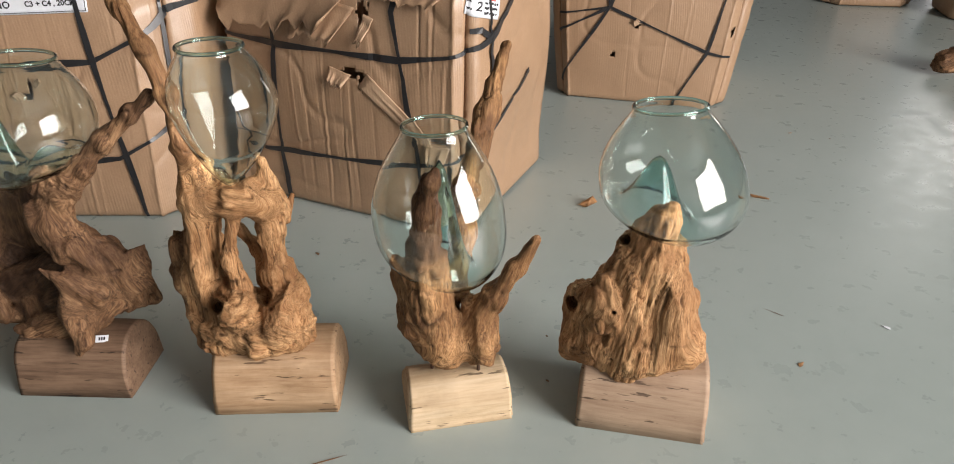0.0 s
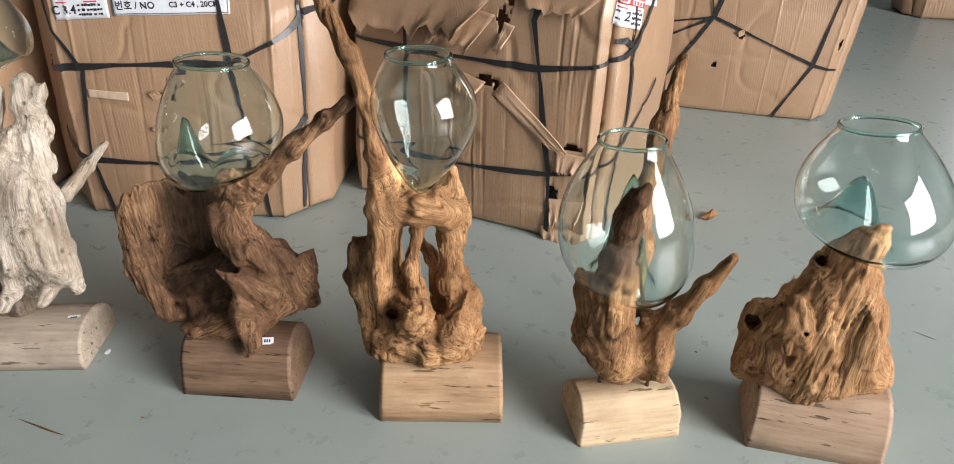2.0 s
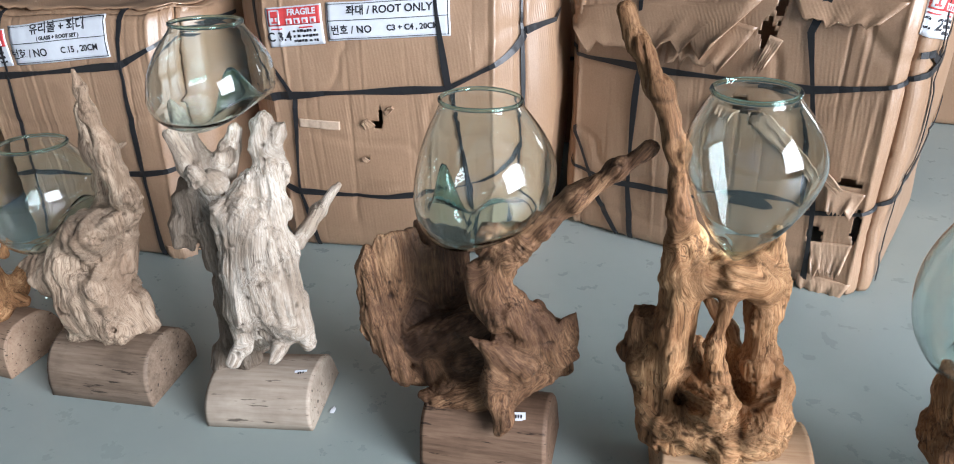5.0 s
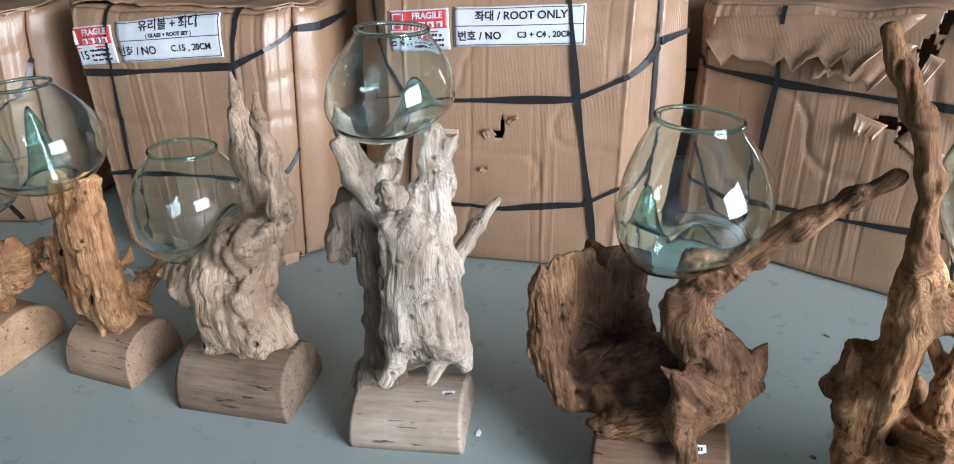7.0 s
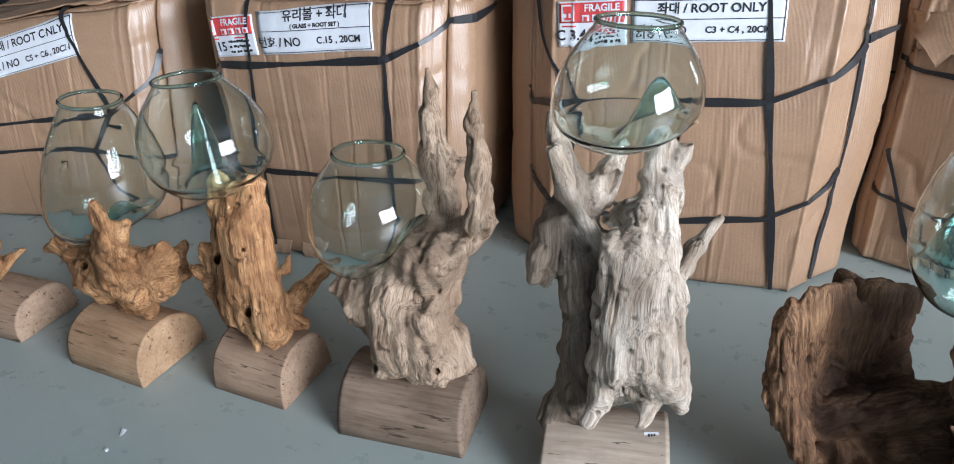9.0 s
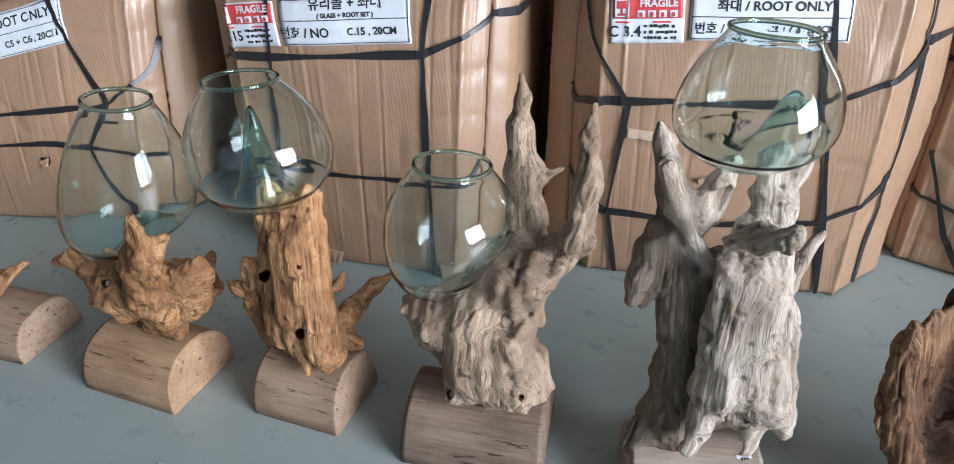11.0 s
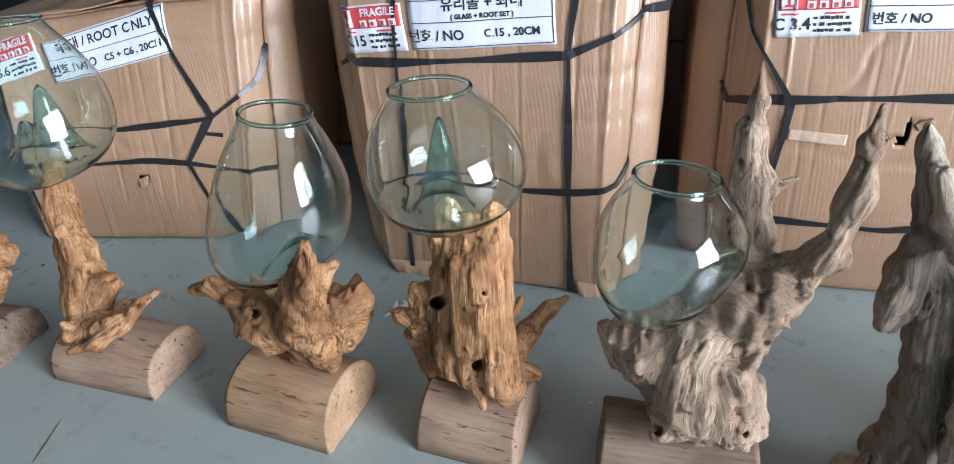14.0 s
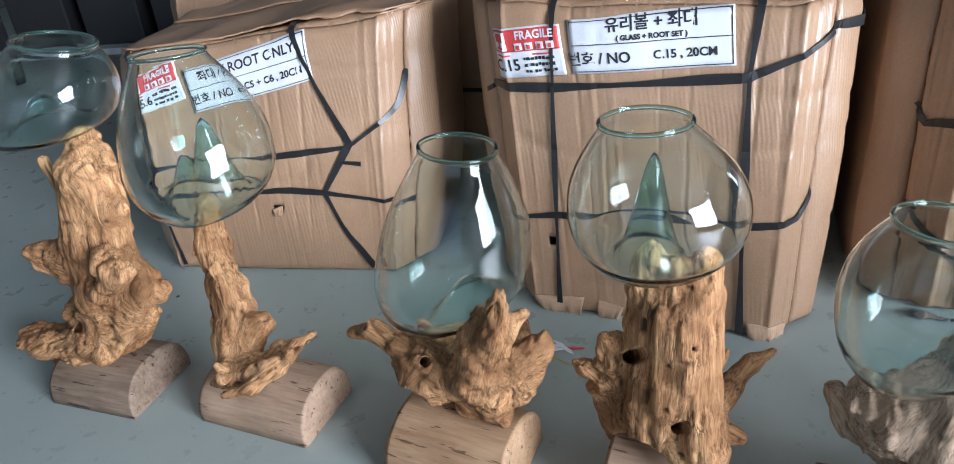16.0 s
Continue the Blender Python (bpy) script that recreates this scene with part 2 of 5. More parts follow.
def vnoise(p, seed=0):
    """Smooth value noise at the points p, -1 to 1."""
    p = np.asarray(p, float) + 57.3 * (seed + 1)
    i = np.floor(p).astype(np.int64)
    f = p - i
    f = f * f * (3 - 2 * f)
    total = np.zeros(len(p))
    for dx in (0, 1):
        for dy in (0, 1):
            for dz in (0, 1):
                h = ((i[:, 0] + dx) * 73856093) ^ ((i[:, 1] + dy) * 19349663) ^ ((i[:, 2] + dz) * 83492791) ^ (seed * 2654435)
                h = (h ^ (h >> 13)) * 1274126177 & 0x7FFFFFFF
                val = ((h ^ (h >> 16)) & 0xFFFF) / 32767.5 - 1
                wgt = np.where(dx, f[:, 0], 1 - f[:, 0]) * np.where(dy, f[:, 1], 1 - f[:, 1]) * np.where(dz, f[:, 2], 1 - f[:, 2])
                total += val * wgt
    return total


class Wood:
    """A piece of driftwood: tapered limbs melted together, with hollows cut out."""

    def __init__(self, seed, voxel=0.0028):
        self.seed, self.h, self.limbs, self.cuts, self.dark, self.chain, self.plates = seed, voxel, [], [], [], [], []

    def limb(self, *nodes, dark=0.0):
        nodes = nodes if len(nodes) > 1 else (nodes[0], nodes[0])
        for a, b in zip(nodes, nodes[1:]):
            self.limbs.append((np.array(a[:3], float), np.array(b[:3], float) + (0, 0, 1e-4), a[3], b[3]))
            self.dark.append(dark)
            run = np.array(nodes[-1][:3], float) - np.array(nodes[0][:3], float) + (0, 0, 1e-3)
            self.chain.append((np.array(nodes[0][:3], float), run / np.linalg.norm(run)))

    def cut(self, a, b):
        self.cuts.append((np.array(a[:3], float), np.array(b[:3], float) + (0, 0, 1e-4), a[3], b[3]))

    def plate(self, outline, y, thick, lean=(0.0, 0.0), bow=0.0):
        """A worn slab with ragged thin edges: outline in x and z, its mid plane at y."""
        self.plates.append((np.array(outline, float), y, thick, lean, bow))

    def field(self):
        pad = 0.02
        ends = np.array([p for a, b, ra, rb in self.limbs for p in ((*(a - ra), *(a + ra)), (*(b - rb), *(b + rb)))])
        for o, y, t, lean, bow in self.plates:
            ends = np.concatenate([ends, [(x, y - 0.05, z, x, y + 0.05, z) for x, z in o]])
        lo, hi = ends[:, :3].min(0) - pad, ends[:, 3:].max(0) + pad
        dim = np.ceil((hi - lo) / self.h).astype(int) + 1
        self.lo = lo
        F = np.full(dim, 0.05, np.float32)
        axes = [lo[k] + self.h * np.arange(dim[k]) for k in range(3)]

        def cone(a, b, ra, rb, margin):
            r = max(ra, rb) + margin
            s = [slice(max(0, int((min(a[k], b[k]) - r - lo[k]) / self.h)), min(dim[k], int((max(a[k], b[k]) + r - lo[k]) / self.h) + 2)) for k in range(3)]
            g = np.stack(np.meshgrid(*[axes[k][s[k]] for k in range(3)], indexing="ij"), -1)
            d = b - a
            q = g - a
            t = np.clip((q @ d) / (d @ d), 0, 1)
            dist = np.linalg.norm(q - t[..., None] * d, axis=-1) - (ra + (rb - ra) * t)
            return tuple(s), dist, g

        for (a, b, ra, rb), (start, zx) in zip(self.limbs, self.chain):
            s, dist, g = cone(a, b, ra, rb, 0.03)
            near = np.abs(dist) < 0.022
            flat = g[near]
            xx = np.cross([0.0, 1.0, 0.02], zx)
            xx /= np.linalg.norm(xx)
            q = flat - start
            axial = np.stack([q @ xx, q @ np.cross(zx, xx), q @ zx], 1)
            flute = np.abs(vnoise(axial * (48, 48, 7), self.seed)) ** 0.6 - 0.52
            lump = 0.3 * flute + 0.1 * vnoise(axial * (115, 115, 15), self.seed + 5) + 0.2 * vnoise(flat * 24, self.seed + 12) + 0.4 * (np.abs(vnoise(flat * (30, 30, 17), self.seed + 6)) ** 0.8 - 0.36) + 0.2 * vnoise(flat * 60, self.seed + 8)
            dist = dist - 0.0012
            dist[near] -= lump * min(ra + rb, 0.05) * 0.42
            k = 0.017
            hmix = np.clip(k - np.abs(F[s] - dist), 0, None) / k
            F[s] = np.minimum(F[s], dist) - hmix * hmix * k * 0.25
        for o, y, thick, lean, bow in self.plates:
            mid = o.mean(0)
            s = [slice(max(0, int((o[:, c].min() - 0.015 - lo[k]) / self.h)), min(dim[k], int((o[:, c].max() + 0.015 - lo[k]) / self.h) + 2)) for k, c in ((0, 0), (2, 1))]
            gx, gz = np.meshgrid(axes[0][s[0]], axes[2][s[1]], indexing="ij")
            near, inside = np.full(gx.shape, 9.0), np.zeros(gx.shape, bool)
            for (ax, az), (bx, bz) in zip(o, np.roll(o, -1, 0)):
                ex, ez = bx - ax, bz - az
                u = np.clip(((gx - ax) * ex + (gz - az) * ez) / (ex * ex + ez * ez), 0, 1)
                near = np.minimum(near, np.hypot(gx - ax - u * ex, gz - az - u * ez))
                span = (az > gz) != (bz > gz)
                inside ^= span & (gx < ax + (gz - az) * ex / (ez if abs(ez) > 1e-9 else 1e-9))
            flat = np.stack([gx.ravel(), gx.ravel() * 0 + y, gz.ravel()], 1)
            d2 = np.where(inside, -near, near)
            d2 += (0.006 * vnoise(flat * (42, 1, 26), self.seed + 31) + 0.0035 * vnoise(flat * (120, 1, 60), self.seed + 32)).reshape(gx.shape)
            wave = (0.012 * vnoise(flat * (22, 1, 11), self.seed + 33) + 0.005 * vnoise(flat * (70, 1, 14), self.seed + 34)).reshape(gx.shape)
            yc = y + lean[0] * (gx - mid[0]) + lean[1] * (gz - mid[1]) + bow * ((gx - mid[0]) / 0.1) ** 2 + wave
            body = thick * np.sqrt(np.clip(-d2 / 0.035, 0, 1)) + 0.15 * thick
            dist = np.maximum(d2[:, None, :], (np.abs(axes[1][None, :, None] - yc[:, None, :]) - body[:, None, :]) * 0.8)
            s = (s[0], slice(None), s[1])
            k = 0.014
            hmix = np.clip(k - np.abs(F[s] - dist), 0, None) / k
            F[s] = np.minimum(F[s], dist) - hmix * hmix * k * 0.25
        for a, b, ra, rb in self.cuts:
            s, dist, g = cone(a, b, ra, rb, 0.02)
            dist = dist - (vnoise(g.reshape(-1, 3) * 70, self.seed + 9) * 0.25).reshape(dist.shape) * (ra + rb) * 0.5
            k = 0.004
            hmix = np.clip(k - np.abs(F[s] + dist), 0, None) / k
            F[s] = np.maximum(F[s], -dist) + hmix * hmix * k * 0.25
        return F

    def mesh(self, name):
        F = self.field()
        inside = F < 0
        n = np.array(F.shape) - 1
        corner = [(i, j, k) for i in (0, 1) for j in (0, 1) for k in (0, 1)]
        count = sum(inside[i:n[0] + i, j:n[1] + j, k:n[2] + k].astype(np.int8) for i, j, k in corner)
        cells = np.argwhere((count > 0) & (count < 8))
        index = np.full(n, -1, np.int64)
        index[tuple(cells.T)] = np.arange(len(cells))
        total, hits = np.zeros((len(cells), 3)), np.zeros(len(cells))
        for c in corner:
            for ax in range(3):
                if c[ax]:
                    continue
                e = list(c)
                e[ax] = 1
                fa = F[tuple((cells + c).T)]
                fb = F[tuple((cells + e).T)]
                cross = (fa < 0) != (fb < 0)
                t = np.where(cross, fa / np.where(cross, fa - fb, 1), 0)
                p = cells + np.array(c, float)
                p[:, ax] += t
                total += p * cross[:, None]
                hits += cross
        verts = total / hits[:, None] * self.h + self.lo
        faces = []
        for ax in range(3):
            u, v = (ax + 1) % 3, (ax + 2) % 3
            sl0, sl1 = [slice(None)] * 3, [slice(None)] * 3
            sl0[ax], sl1[ax] = slice(0, -1), slice(1, None)
            a, b = inside[tuple(sl0)], inside[tuple(sl1)]
            edges = np.argwhere(a != b)
            edges = edges[(edges[:, u] > 0) & (edges[:, v] > 0) & (edges[:, u] < n[u]) & (edges[:, v] < n[v])]
            flip = a[tuple(edges.T)]
            quad = []
            for du, dv in ((1, 1), (0, 1), (0, 0), (1, 0)):
                c = edges.copy()
                c[:, u] -= du
                c[:, v] -= dv
                quad.append(index[tuple(c.T)])
            quad = np.array(quad).T
            faces.append(np.where(flip[:, None], quad, quad[:, ::-1]))
        faces = np.concatenate(faces)
        # grain coordinate: place in the frame of the near limbs
        grain, weight, shade = np.zeros_like(verts), np.zeros(len(verts)), np.zeros(len(verts))
        for (a, b, ra, rb), dk, (start, run) in zip(self.limbs, self.dark, self.chain):
            d = b - a
            ln = np.linalg.norm(d)
            z = run.copy()
            if z[2] < 0:
                z = -z
            z = z * 0.75 + np.array([0, 0, 0.25])
            z /= np.linalg.norm(z)
            x = np.cross([0.0, 1.0, 0.02], z)
            x /= np.linalg.norm(x)
            y = np.cross(z, x)
            q = verts - a
            t = np.clip(q @ d / ln**2, 0, 1)
            dist = np.maximum(np.linalg.norm(q - t[:, None] * d, axis=1) - (ra + (rb - ra) * t), 0) + 0.004
            w = dist**-6.0
            grain += w[:, None] * np.stack([verts @ x, verts @ y, verts @ z], 1)
            weight += w
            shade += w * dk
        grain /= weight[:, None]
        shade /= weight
        me = bpy.data.meshes.new(name)
        me.vertices.add(len(verts))
        me.loops.add(faces.size)
        me.polygons.add(len(faces))
        me.vertices.foreach_set("co", verts.ravel())
        me.loops.foreach_set("vertex_index", faces.ravel())
        me.polygons.foreach_set("loop_start", np.arange(0, faces.size, 4))
        me.update(calc_edges=True)
        nor = np.empty(len(verts) * 3)
        me.vertices.foreach_get("normal", nor)
        nor = nor.reshape(-1, 3)
        # furrows along the grain
        g1 = vnoise(grain * (130, 130, 6), self.seed)
        g2 = vnoise(grain * (260, 260, 10), self.seed + 3)
        g3 = vnoise(grain * (52, 52, 4), self.seed + 7)
        worn = np.clip(vnoise(verts * 14, self.seed + 13) + 0.55, 0.15, 1.4)
        ridge = ((np.abs(g3) ** 0.5 - 0.6) * 0.003 + (np.abs(g1) ** 0.6 - 0.5) * 0.0026 + g2 * 0.0012) * worn
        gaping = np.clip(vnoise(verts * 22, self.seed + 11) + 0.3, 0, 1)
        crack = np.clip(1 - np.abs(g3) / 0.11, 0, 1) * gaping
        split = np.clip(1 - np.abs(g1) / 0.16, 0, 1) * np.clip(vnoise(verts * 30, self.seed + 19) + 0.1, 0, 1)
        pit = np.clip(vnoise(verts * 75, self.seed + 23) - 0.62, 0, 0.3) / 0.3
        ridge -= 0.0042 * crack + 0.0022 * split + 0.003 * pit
        # Carved cracks, splits and pits, kept as the mask for shade painted in them.
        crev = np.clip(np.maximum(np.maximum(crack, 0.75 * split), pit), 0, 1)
        me.vertices.foreach_set("co", (verts + nor * ridge[:, None]).ravel())
        att = me.attributes.new("grain", "FLOAT_VECTOR", "POINT")
        att.data.foreach_set("vector", grain.astype(np.float32).ravel())
        att = me.attributes.new("crevice_shade", "FLOAT", "POINT")
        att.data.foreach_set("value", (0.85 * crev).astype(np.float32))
        att = me.attributes.new("dark_limb", "FLOAT", "POINT")
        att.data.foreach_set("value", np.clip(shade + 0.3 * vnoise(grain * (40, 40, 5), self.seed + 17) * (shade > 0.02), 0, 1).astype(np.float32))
        me.update()
        return me


def bowl_mesh(name, rim, mid, bottom, r_rim, r_mid, dents, seed, sag=2.0):
    """A blown bowl of two walls with a thick lip; dents push its floor up over the wood."""
    rim, mid, bottom = (np.array(v, float) for v in (rim, mid, bottom))
    rings, seg, wall = 46, 72, 0.0017
    total = rim[2] - bottom[2]
    s_mid = (mid[2] - bottom[2]) / total
    prof = []
    for i in range(rings + 1):
        a = i / rings
        s = 0.5 - 0.5 * math.cos(math.pi * a)
        s = 0.35 * a + 0.65 * s if a > 0.5 else s
        if s < s_mid:
            u = 1 - s / s_mid
            r = r_mid * max(0.0, 1 - u**sag) ** (1.12 / sag)
        else:
            u = (s - s_mid) / (1 - s_mid)
            r = r_rim + (r_mid - r_rim) * (math.cos(0.5 * math.pi * u ** 1.15) ** 1.05 if u < 1 else 0)
            r += 0.003 * max(0, (u - 0.93) / 0.07)
        prof.append((s, r))
    prof = [p for p in prof if p[1] > 0.004]
    th = np.linspace(0, 2 * math.pi, seg, endpoint=False)

    def shell(off):
        pts = []
        for s, r in prof:
            c = bottom + (rim - bottom) * s + (mid - (bottom + (rim - bottom) * s_mid)) * math.sin(math.pi * s) * 0.8
            c = np.array([c[0], c[1], bottom[2] + total * s + off * (1 if s < 0.5 * s_mid else 0)])
            rr = max(0.001, r - off)
            w = 1 + 0.02 * np.sin(th * 2 + seed) + 0.012 * np.sin(th * 3 + seed * 2.1)
            pts.append(np.stack([c[0] + rr * w * np.cos(th), c[1] + rr * w * np.sin(th), np.full(seg, c[2])], 1))
        p = np.concatenate(pts)
        tilt = (rim - bottom)[:2] / total
        p[:, 2] -= ((p[:, 0] - bottom[0]) * tilt[0] + (p[:, 1] - bottom[1]) * tilt[1]) * np.repeat([s for s, r in prof], seg) * 0.45
        for x, y, z, width in dents:
            d = np.hypot(p[:, 0] - x, p[:, 1] - y)
            floor_z = bottom[2] + 0.01
            low = np.repeat([max(0.0, 1 - s / max(s_mid, 0.3)) for s, r in prof], seg)
            lift = np.exp(-0.5 * (d / (0.75 * width)) ** 2) * np.clip(low * 3.0, 0, 1)
            p[:, 2] += (z - floor_z) * lift
        return p

    outer, inner = shell(0.0), shell(wall)
    n = len(prof)
    verts = list(outer) + list(inner)
    lip = []
    for k in range(1, 3):
        a = math.pi * k / 3
        o, i2 = outer[(n - 1) * seg:], inner[(n - 1) * seg:]
        c = (o + i2) / 2
        half = (o - i2) / 2
        ring = c + half * math.cos(a)
        ring[:, 2] = c[:, 2] - 0.0006 * math.sin(a)
        lip.append(ring)
    base = len(verts)
    for ring in lip:
        verts += list(ring)
    faces = []

    def strip(a, b, rev=False):
        for j in range(seg):
            q = (a + j, a + (j + 1) % seg, b + (j + 1) % seg, b + j)
            faces.append(q[::-1] if rev else q)

    for i in range(n - 1):
        strip(i * seg, (i + 1) * seg)
        strip((n + i) * seg, (n + i + 1) * seg, True)
    faces.append(tuple(range(seg))[::-1])
    faces.append(tuple(n * seg + j for j in range(seg)))
    chain = [(n - 1) * seg] + [base + k * seg for k in range(2)] + [(2 * n - 1) * seg]
    for a, b in zip(chain, chain[1:]):
        strip(a, b)
    me = mesh_of(name, verts, faces)
    heap = np.zeros(len(verts))
    for k in (0, 1):
        for i, (s, r) in enumerate(prof):
            heap[(k * n + i) * seg:(k * n + i + 1) * seg] = max(0.0, 1 - s / 0.16) * 0.6
        side = outer if k == 0 else inner
        for x, y, z, width in dents:
            d = np.hypot(side[:, 0] - x, side[:, 1] - y)
            low = np.repeat([1.0 if s < 0.6 * s_mid else 0.0 for s, r in prof], seg)
            heap[k * n * seg:(k + 1) * n * seg] += 0.85 * low * np.exp(-0.5 * (d / width) ** 2)
    me.attributes.new("thick", "FLOAT", "POINT").data.foreach_set("value", np.clip(heap, 0, 1).astype(np.float32))
    ring = (outer[(n - 1) * seg:] + inner[(n - 1) * seg:]) / 2
    ring[:, 2] += 0.002
    cen = ring.mean(0)
    lv, lf = [], []
    for k in range(8):
        a = 2 * math.pi * k / 8
        out = ring - cen
        out /= np.linalg.norm(out, axis=1)[:, None]
        lv += list(ring + out * 0.0034 * math.cos(a) + np.array([0, 0, 0.0034 * math.sin(a)]))
    for k in range(8):
        for j in range(seg):
            a, b2 = k * seg, ((k + 1) % 8) * seg
            lf.append((a + j, a + (j + 1) % seg, b2 + (j + 1) % seg, b2 + j))
    return me, mesh_of("lip", lv, lf)


def log_mesh(name, w, d, h, seed, square=False):
    """A half-round log lying along x with a flat sole, or a bevelled block."""
    rnd = random.Random(seed)
    cols, rows = 26, 22
    verts = []
    for i in range(cols + 1):
        x = (i / cols - 0.5)
        for j in range(rows + 1):
            a = math.pi * j / rows
            if square:
                y, z = math.cos(a), math.sin(a)
                k = max(abs(y) / 0.5, z / 1.0, (abs(y) + 0.62 * z) / 0.86)
                yy, zz = y / k * d, z / k * h
            else:
                yy = 0.5 * d * math.copysign(abs(math.cos(a)) ** 0.8, math.cos(a))
                zz = h * math.sin(a) ** 0.72
            verts.append([x * w * (1 + 0.05 * (0.5 - zz / h)), yy, zz])
    v = np.array(verts)
    v[:, 1] += vnoise(v * 11, seed) * 0.005 * (v[:, 2] > 0.002)
    v[:, 2] *= 1 + 0.045 * vnoise(v * (6, 12, 0.1), seed + 1)
    v[:, 2] += (v[:, 2] > 0.002) * vnoise(v * (14, 60, 60), seed + 2) * 0.0012
    v[:, 0] += np.sign(v[:, 0]) * (np.abs(v[:, 0]) > 0.499 * w) * vnoise(v * 30, seed + 4) * 0.0025
    faces = []
    for i in range(cols):
        for j in range(rows):
            a = i * (rows + 1) + j
            faces.append((a, a + rows + 1, a + rows + 2, a + 1))
        a = i * (rows + 1)
        faces.append((a + rows, a + 2 * rows + 1, a + rows + 1, a))
    faces.append(tuple(range(rows + 1)))
    faces.append(tuple(cols * (rows + 1) + j for j in range(rows + 1))[::-1])
    bm = bmesh.new()
    bv = [bm.verts.new(c) for c in v]
    for f in faces:
        bm.faces.new([bv[k] for k in f])
    bmesh.ops.recalc_face_normals(bm, faces=bm.faces[:])
    ends = [e for e in bm.edges if len(e.link_faces) == 2 and max(len(f.verts) for f in e.link_faces) > 4 and min(len(f.verts) for f in e.link_faces) == 4]
    bmesh.ops.bevel(bm, geom=ends, offset=0.003, segments=2, affect="EDGES")
    me = bpy.data.meshes.new(name)
    bm.to_mesh(me)
    bm.free()
    for p in me.polygons:
        p.use_smooth = len(p.vertices) == 4
    return me


def tube_mesh(name, a, b, r, sides=10):
    a, b = np.array(a, float), np.array(b, float)
    verts, faces = [], []
    for c in (a, b):
        for k in range(sides):
            t = 2 * math.pi * k / sides
            verts.append((c[0] + r * math.cos(t), c[1] + r * math.sin(t), c[2]))
    for k in range(sides):
        faces.append((k, (k + 1) % sides, sides + (k + 1) % sides, sides + k))
    faces += [tuple(range(sides))[::-1], tuple(range(sides, 2 * sides))]
    return mesh_of(name, verts, faces)


count = [0]


def vase(w, at, seat, log, bowl, dents, rods, tone, base_tone, label, square=False, tag=None, sag=2.0):
    """One display piece: log base, driftwood, blown bowl, steel rods, price tag."""
    count[0] += 1
    ob = tagged(new("driftwood_vase"), label, "vase", "row of driftwood glass vases", "")
    ob.matrix_basis = pose(at[0], at[1], 0)
    turn = pose(seat[0], seat[1], 0, 0, 0, seat[2])
    base = part("log_base", log_mesh("log_base", *log, count[0], square), LOG[base_tone], ob, "", False, turn)
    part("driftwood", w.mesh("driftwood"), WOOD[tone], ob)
    cup, edge = bowl_mesh("glass_bowl", *bowl, dents, count[0], sag)
    glass = part("glass_bowl", cup, GLASS, ob, "clear blown glass bowl")
    lip = part("lip", edge, GLASS_LIP, glass, "thick greenish glass lip")
    glass.visible_shadow = lip.visible_shadow = False
    for x, z in rods:
        part("steel_rod", tube_mesh("steel_rod", (x, seat[1], log[2] * 0.8), (x, seat[1], z + 0.02), 0.0035), STEEL, ob, "rusty steel rod")
    if tag:
        x, y = tag
        k = abs(2 * y / log[1])
        z = log[2] * (max(0.0, 1 - k ** 2.5)) ** 0.36
        slope = math.degrees(math.atan2(log[2] * 1.2 * k, log[1] * 0.5)) if not square else 0
        t = part("price_tag", box_mesh("price_tag", (-0.012, -0.007, 0), (0.012, 0.007, 0.0008)), PAPER, ob, "small white price tag", False, turn @ pose(x, y, z + 0.001, slope if y < 0 else 0, 0, 8))
        for i in range(3):
            part("print_bar", box_mesh("print_bar", (-0.006 + 0.0045 * i, -0.003, 0.0008), (-0.003 + 0.0045 * i, 0.003, 0.0012)), INK, t, "", False)
    return ob


# ---- the hall ----
def slab(name, lo, hi, material, label):
    return tagged(part(name, box_mesh(name, lo, hi), material, None, "", False), label, name.split("_")[0], "", "structure")


slab("floor", (-9, -4.2, -0.12), (9, 9, 0), FLOOR, "smooth grey painted concrete floor with scuffs and dust")
# Roof and walls stay out of view; added dark to hold down bounced light.
slab("ceiling", (-7.3, -4.2, 4.9), (5.6, 7.5, 5.05), ROOF, "unseen dark sheet roof of the hall, limiting bounced light")
slab("wall_west", (-7.3, -4.2, 0), (-7.1, 7.5, 4.9), WALL, "plain unseen dark wall")
slab("wall_east_north", (5.4, 0.0, 0), (5.6, 7.5, 4.9), WALL, "plain unseen dark wall beside the side door")
slab("wall_east_south", (5.4, -4.2, 0), (5.6, -4.0, 4.9), WALL, "plain unseen dark wall beside the side door")
slab("wall_east_top", (5.4, -4.0, 4.6), (5.6, 0.0, 4.9), WALL, "plain unseen dark wall over the side door")
slab("wall_south_west", (-7.1, -4.2, 0), (-4.6, -4.0, 4.9), WALL, "plain unseen dark wall")
slab("wall_south_east", (-0.2, -4.2, 0), (5.4, -4.0, 4.9), WALL, "plain unseen dark wall")
slab("wall_south_top", (-4.6, -4.2, 3.6), (-0.2, -4.0, 4.9), WALL, "plain unseen dark wall over the front door")
slab("wall_north_west", (-7.1, 7.3, 0), (3.8, 7.5, 4.9), WALL, "plain unseen dark back wall")
slab("wall_north_east", (4.8, 7.3, 0), (5.4, 7.5, 4.9), WALL, "plain unseen dark back wall")
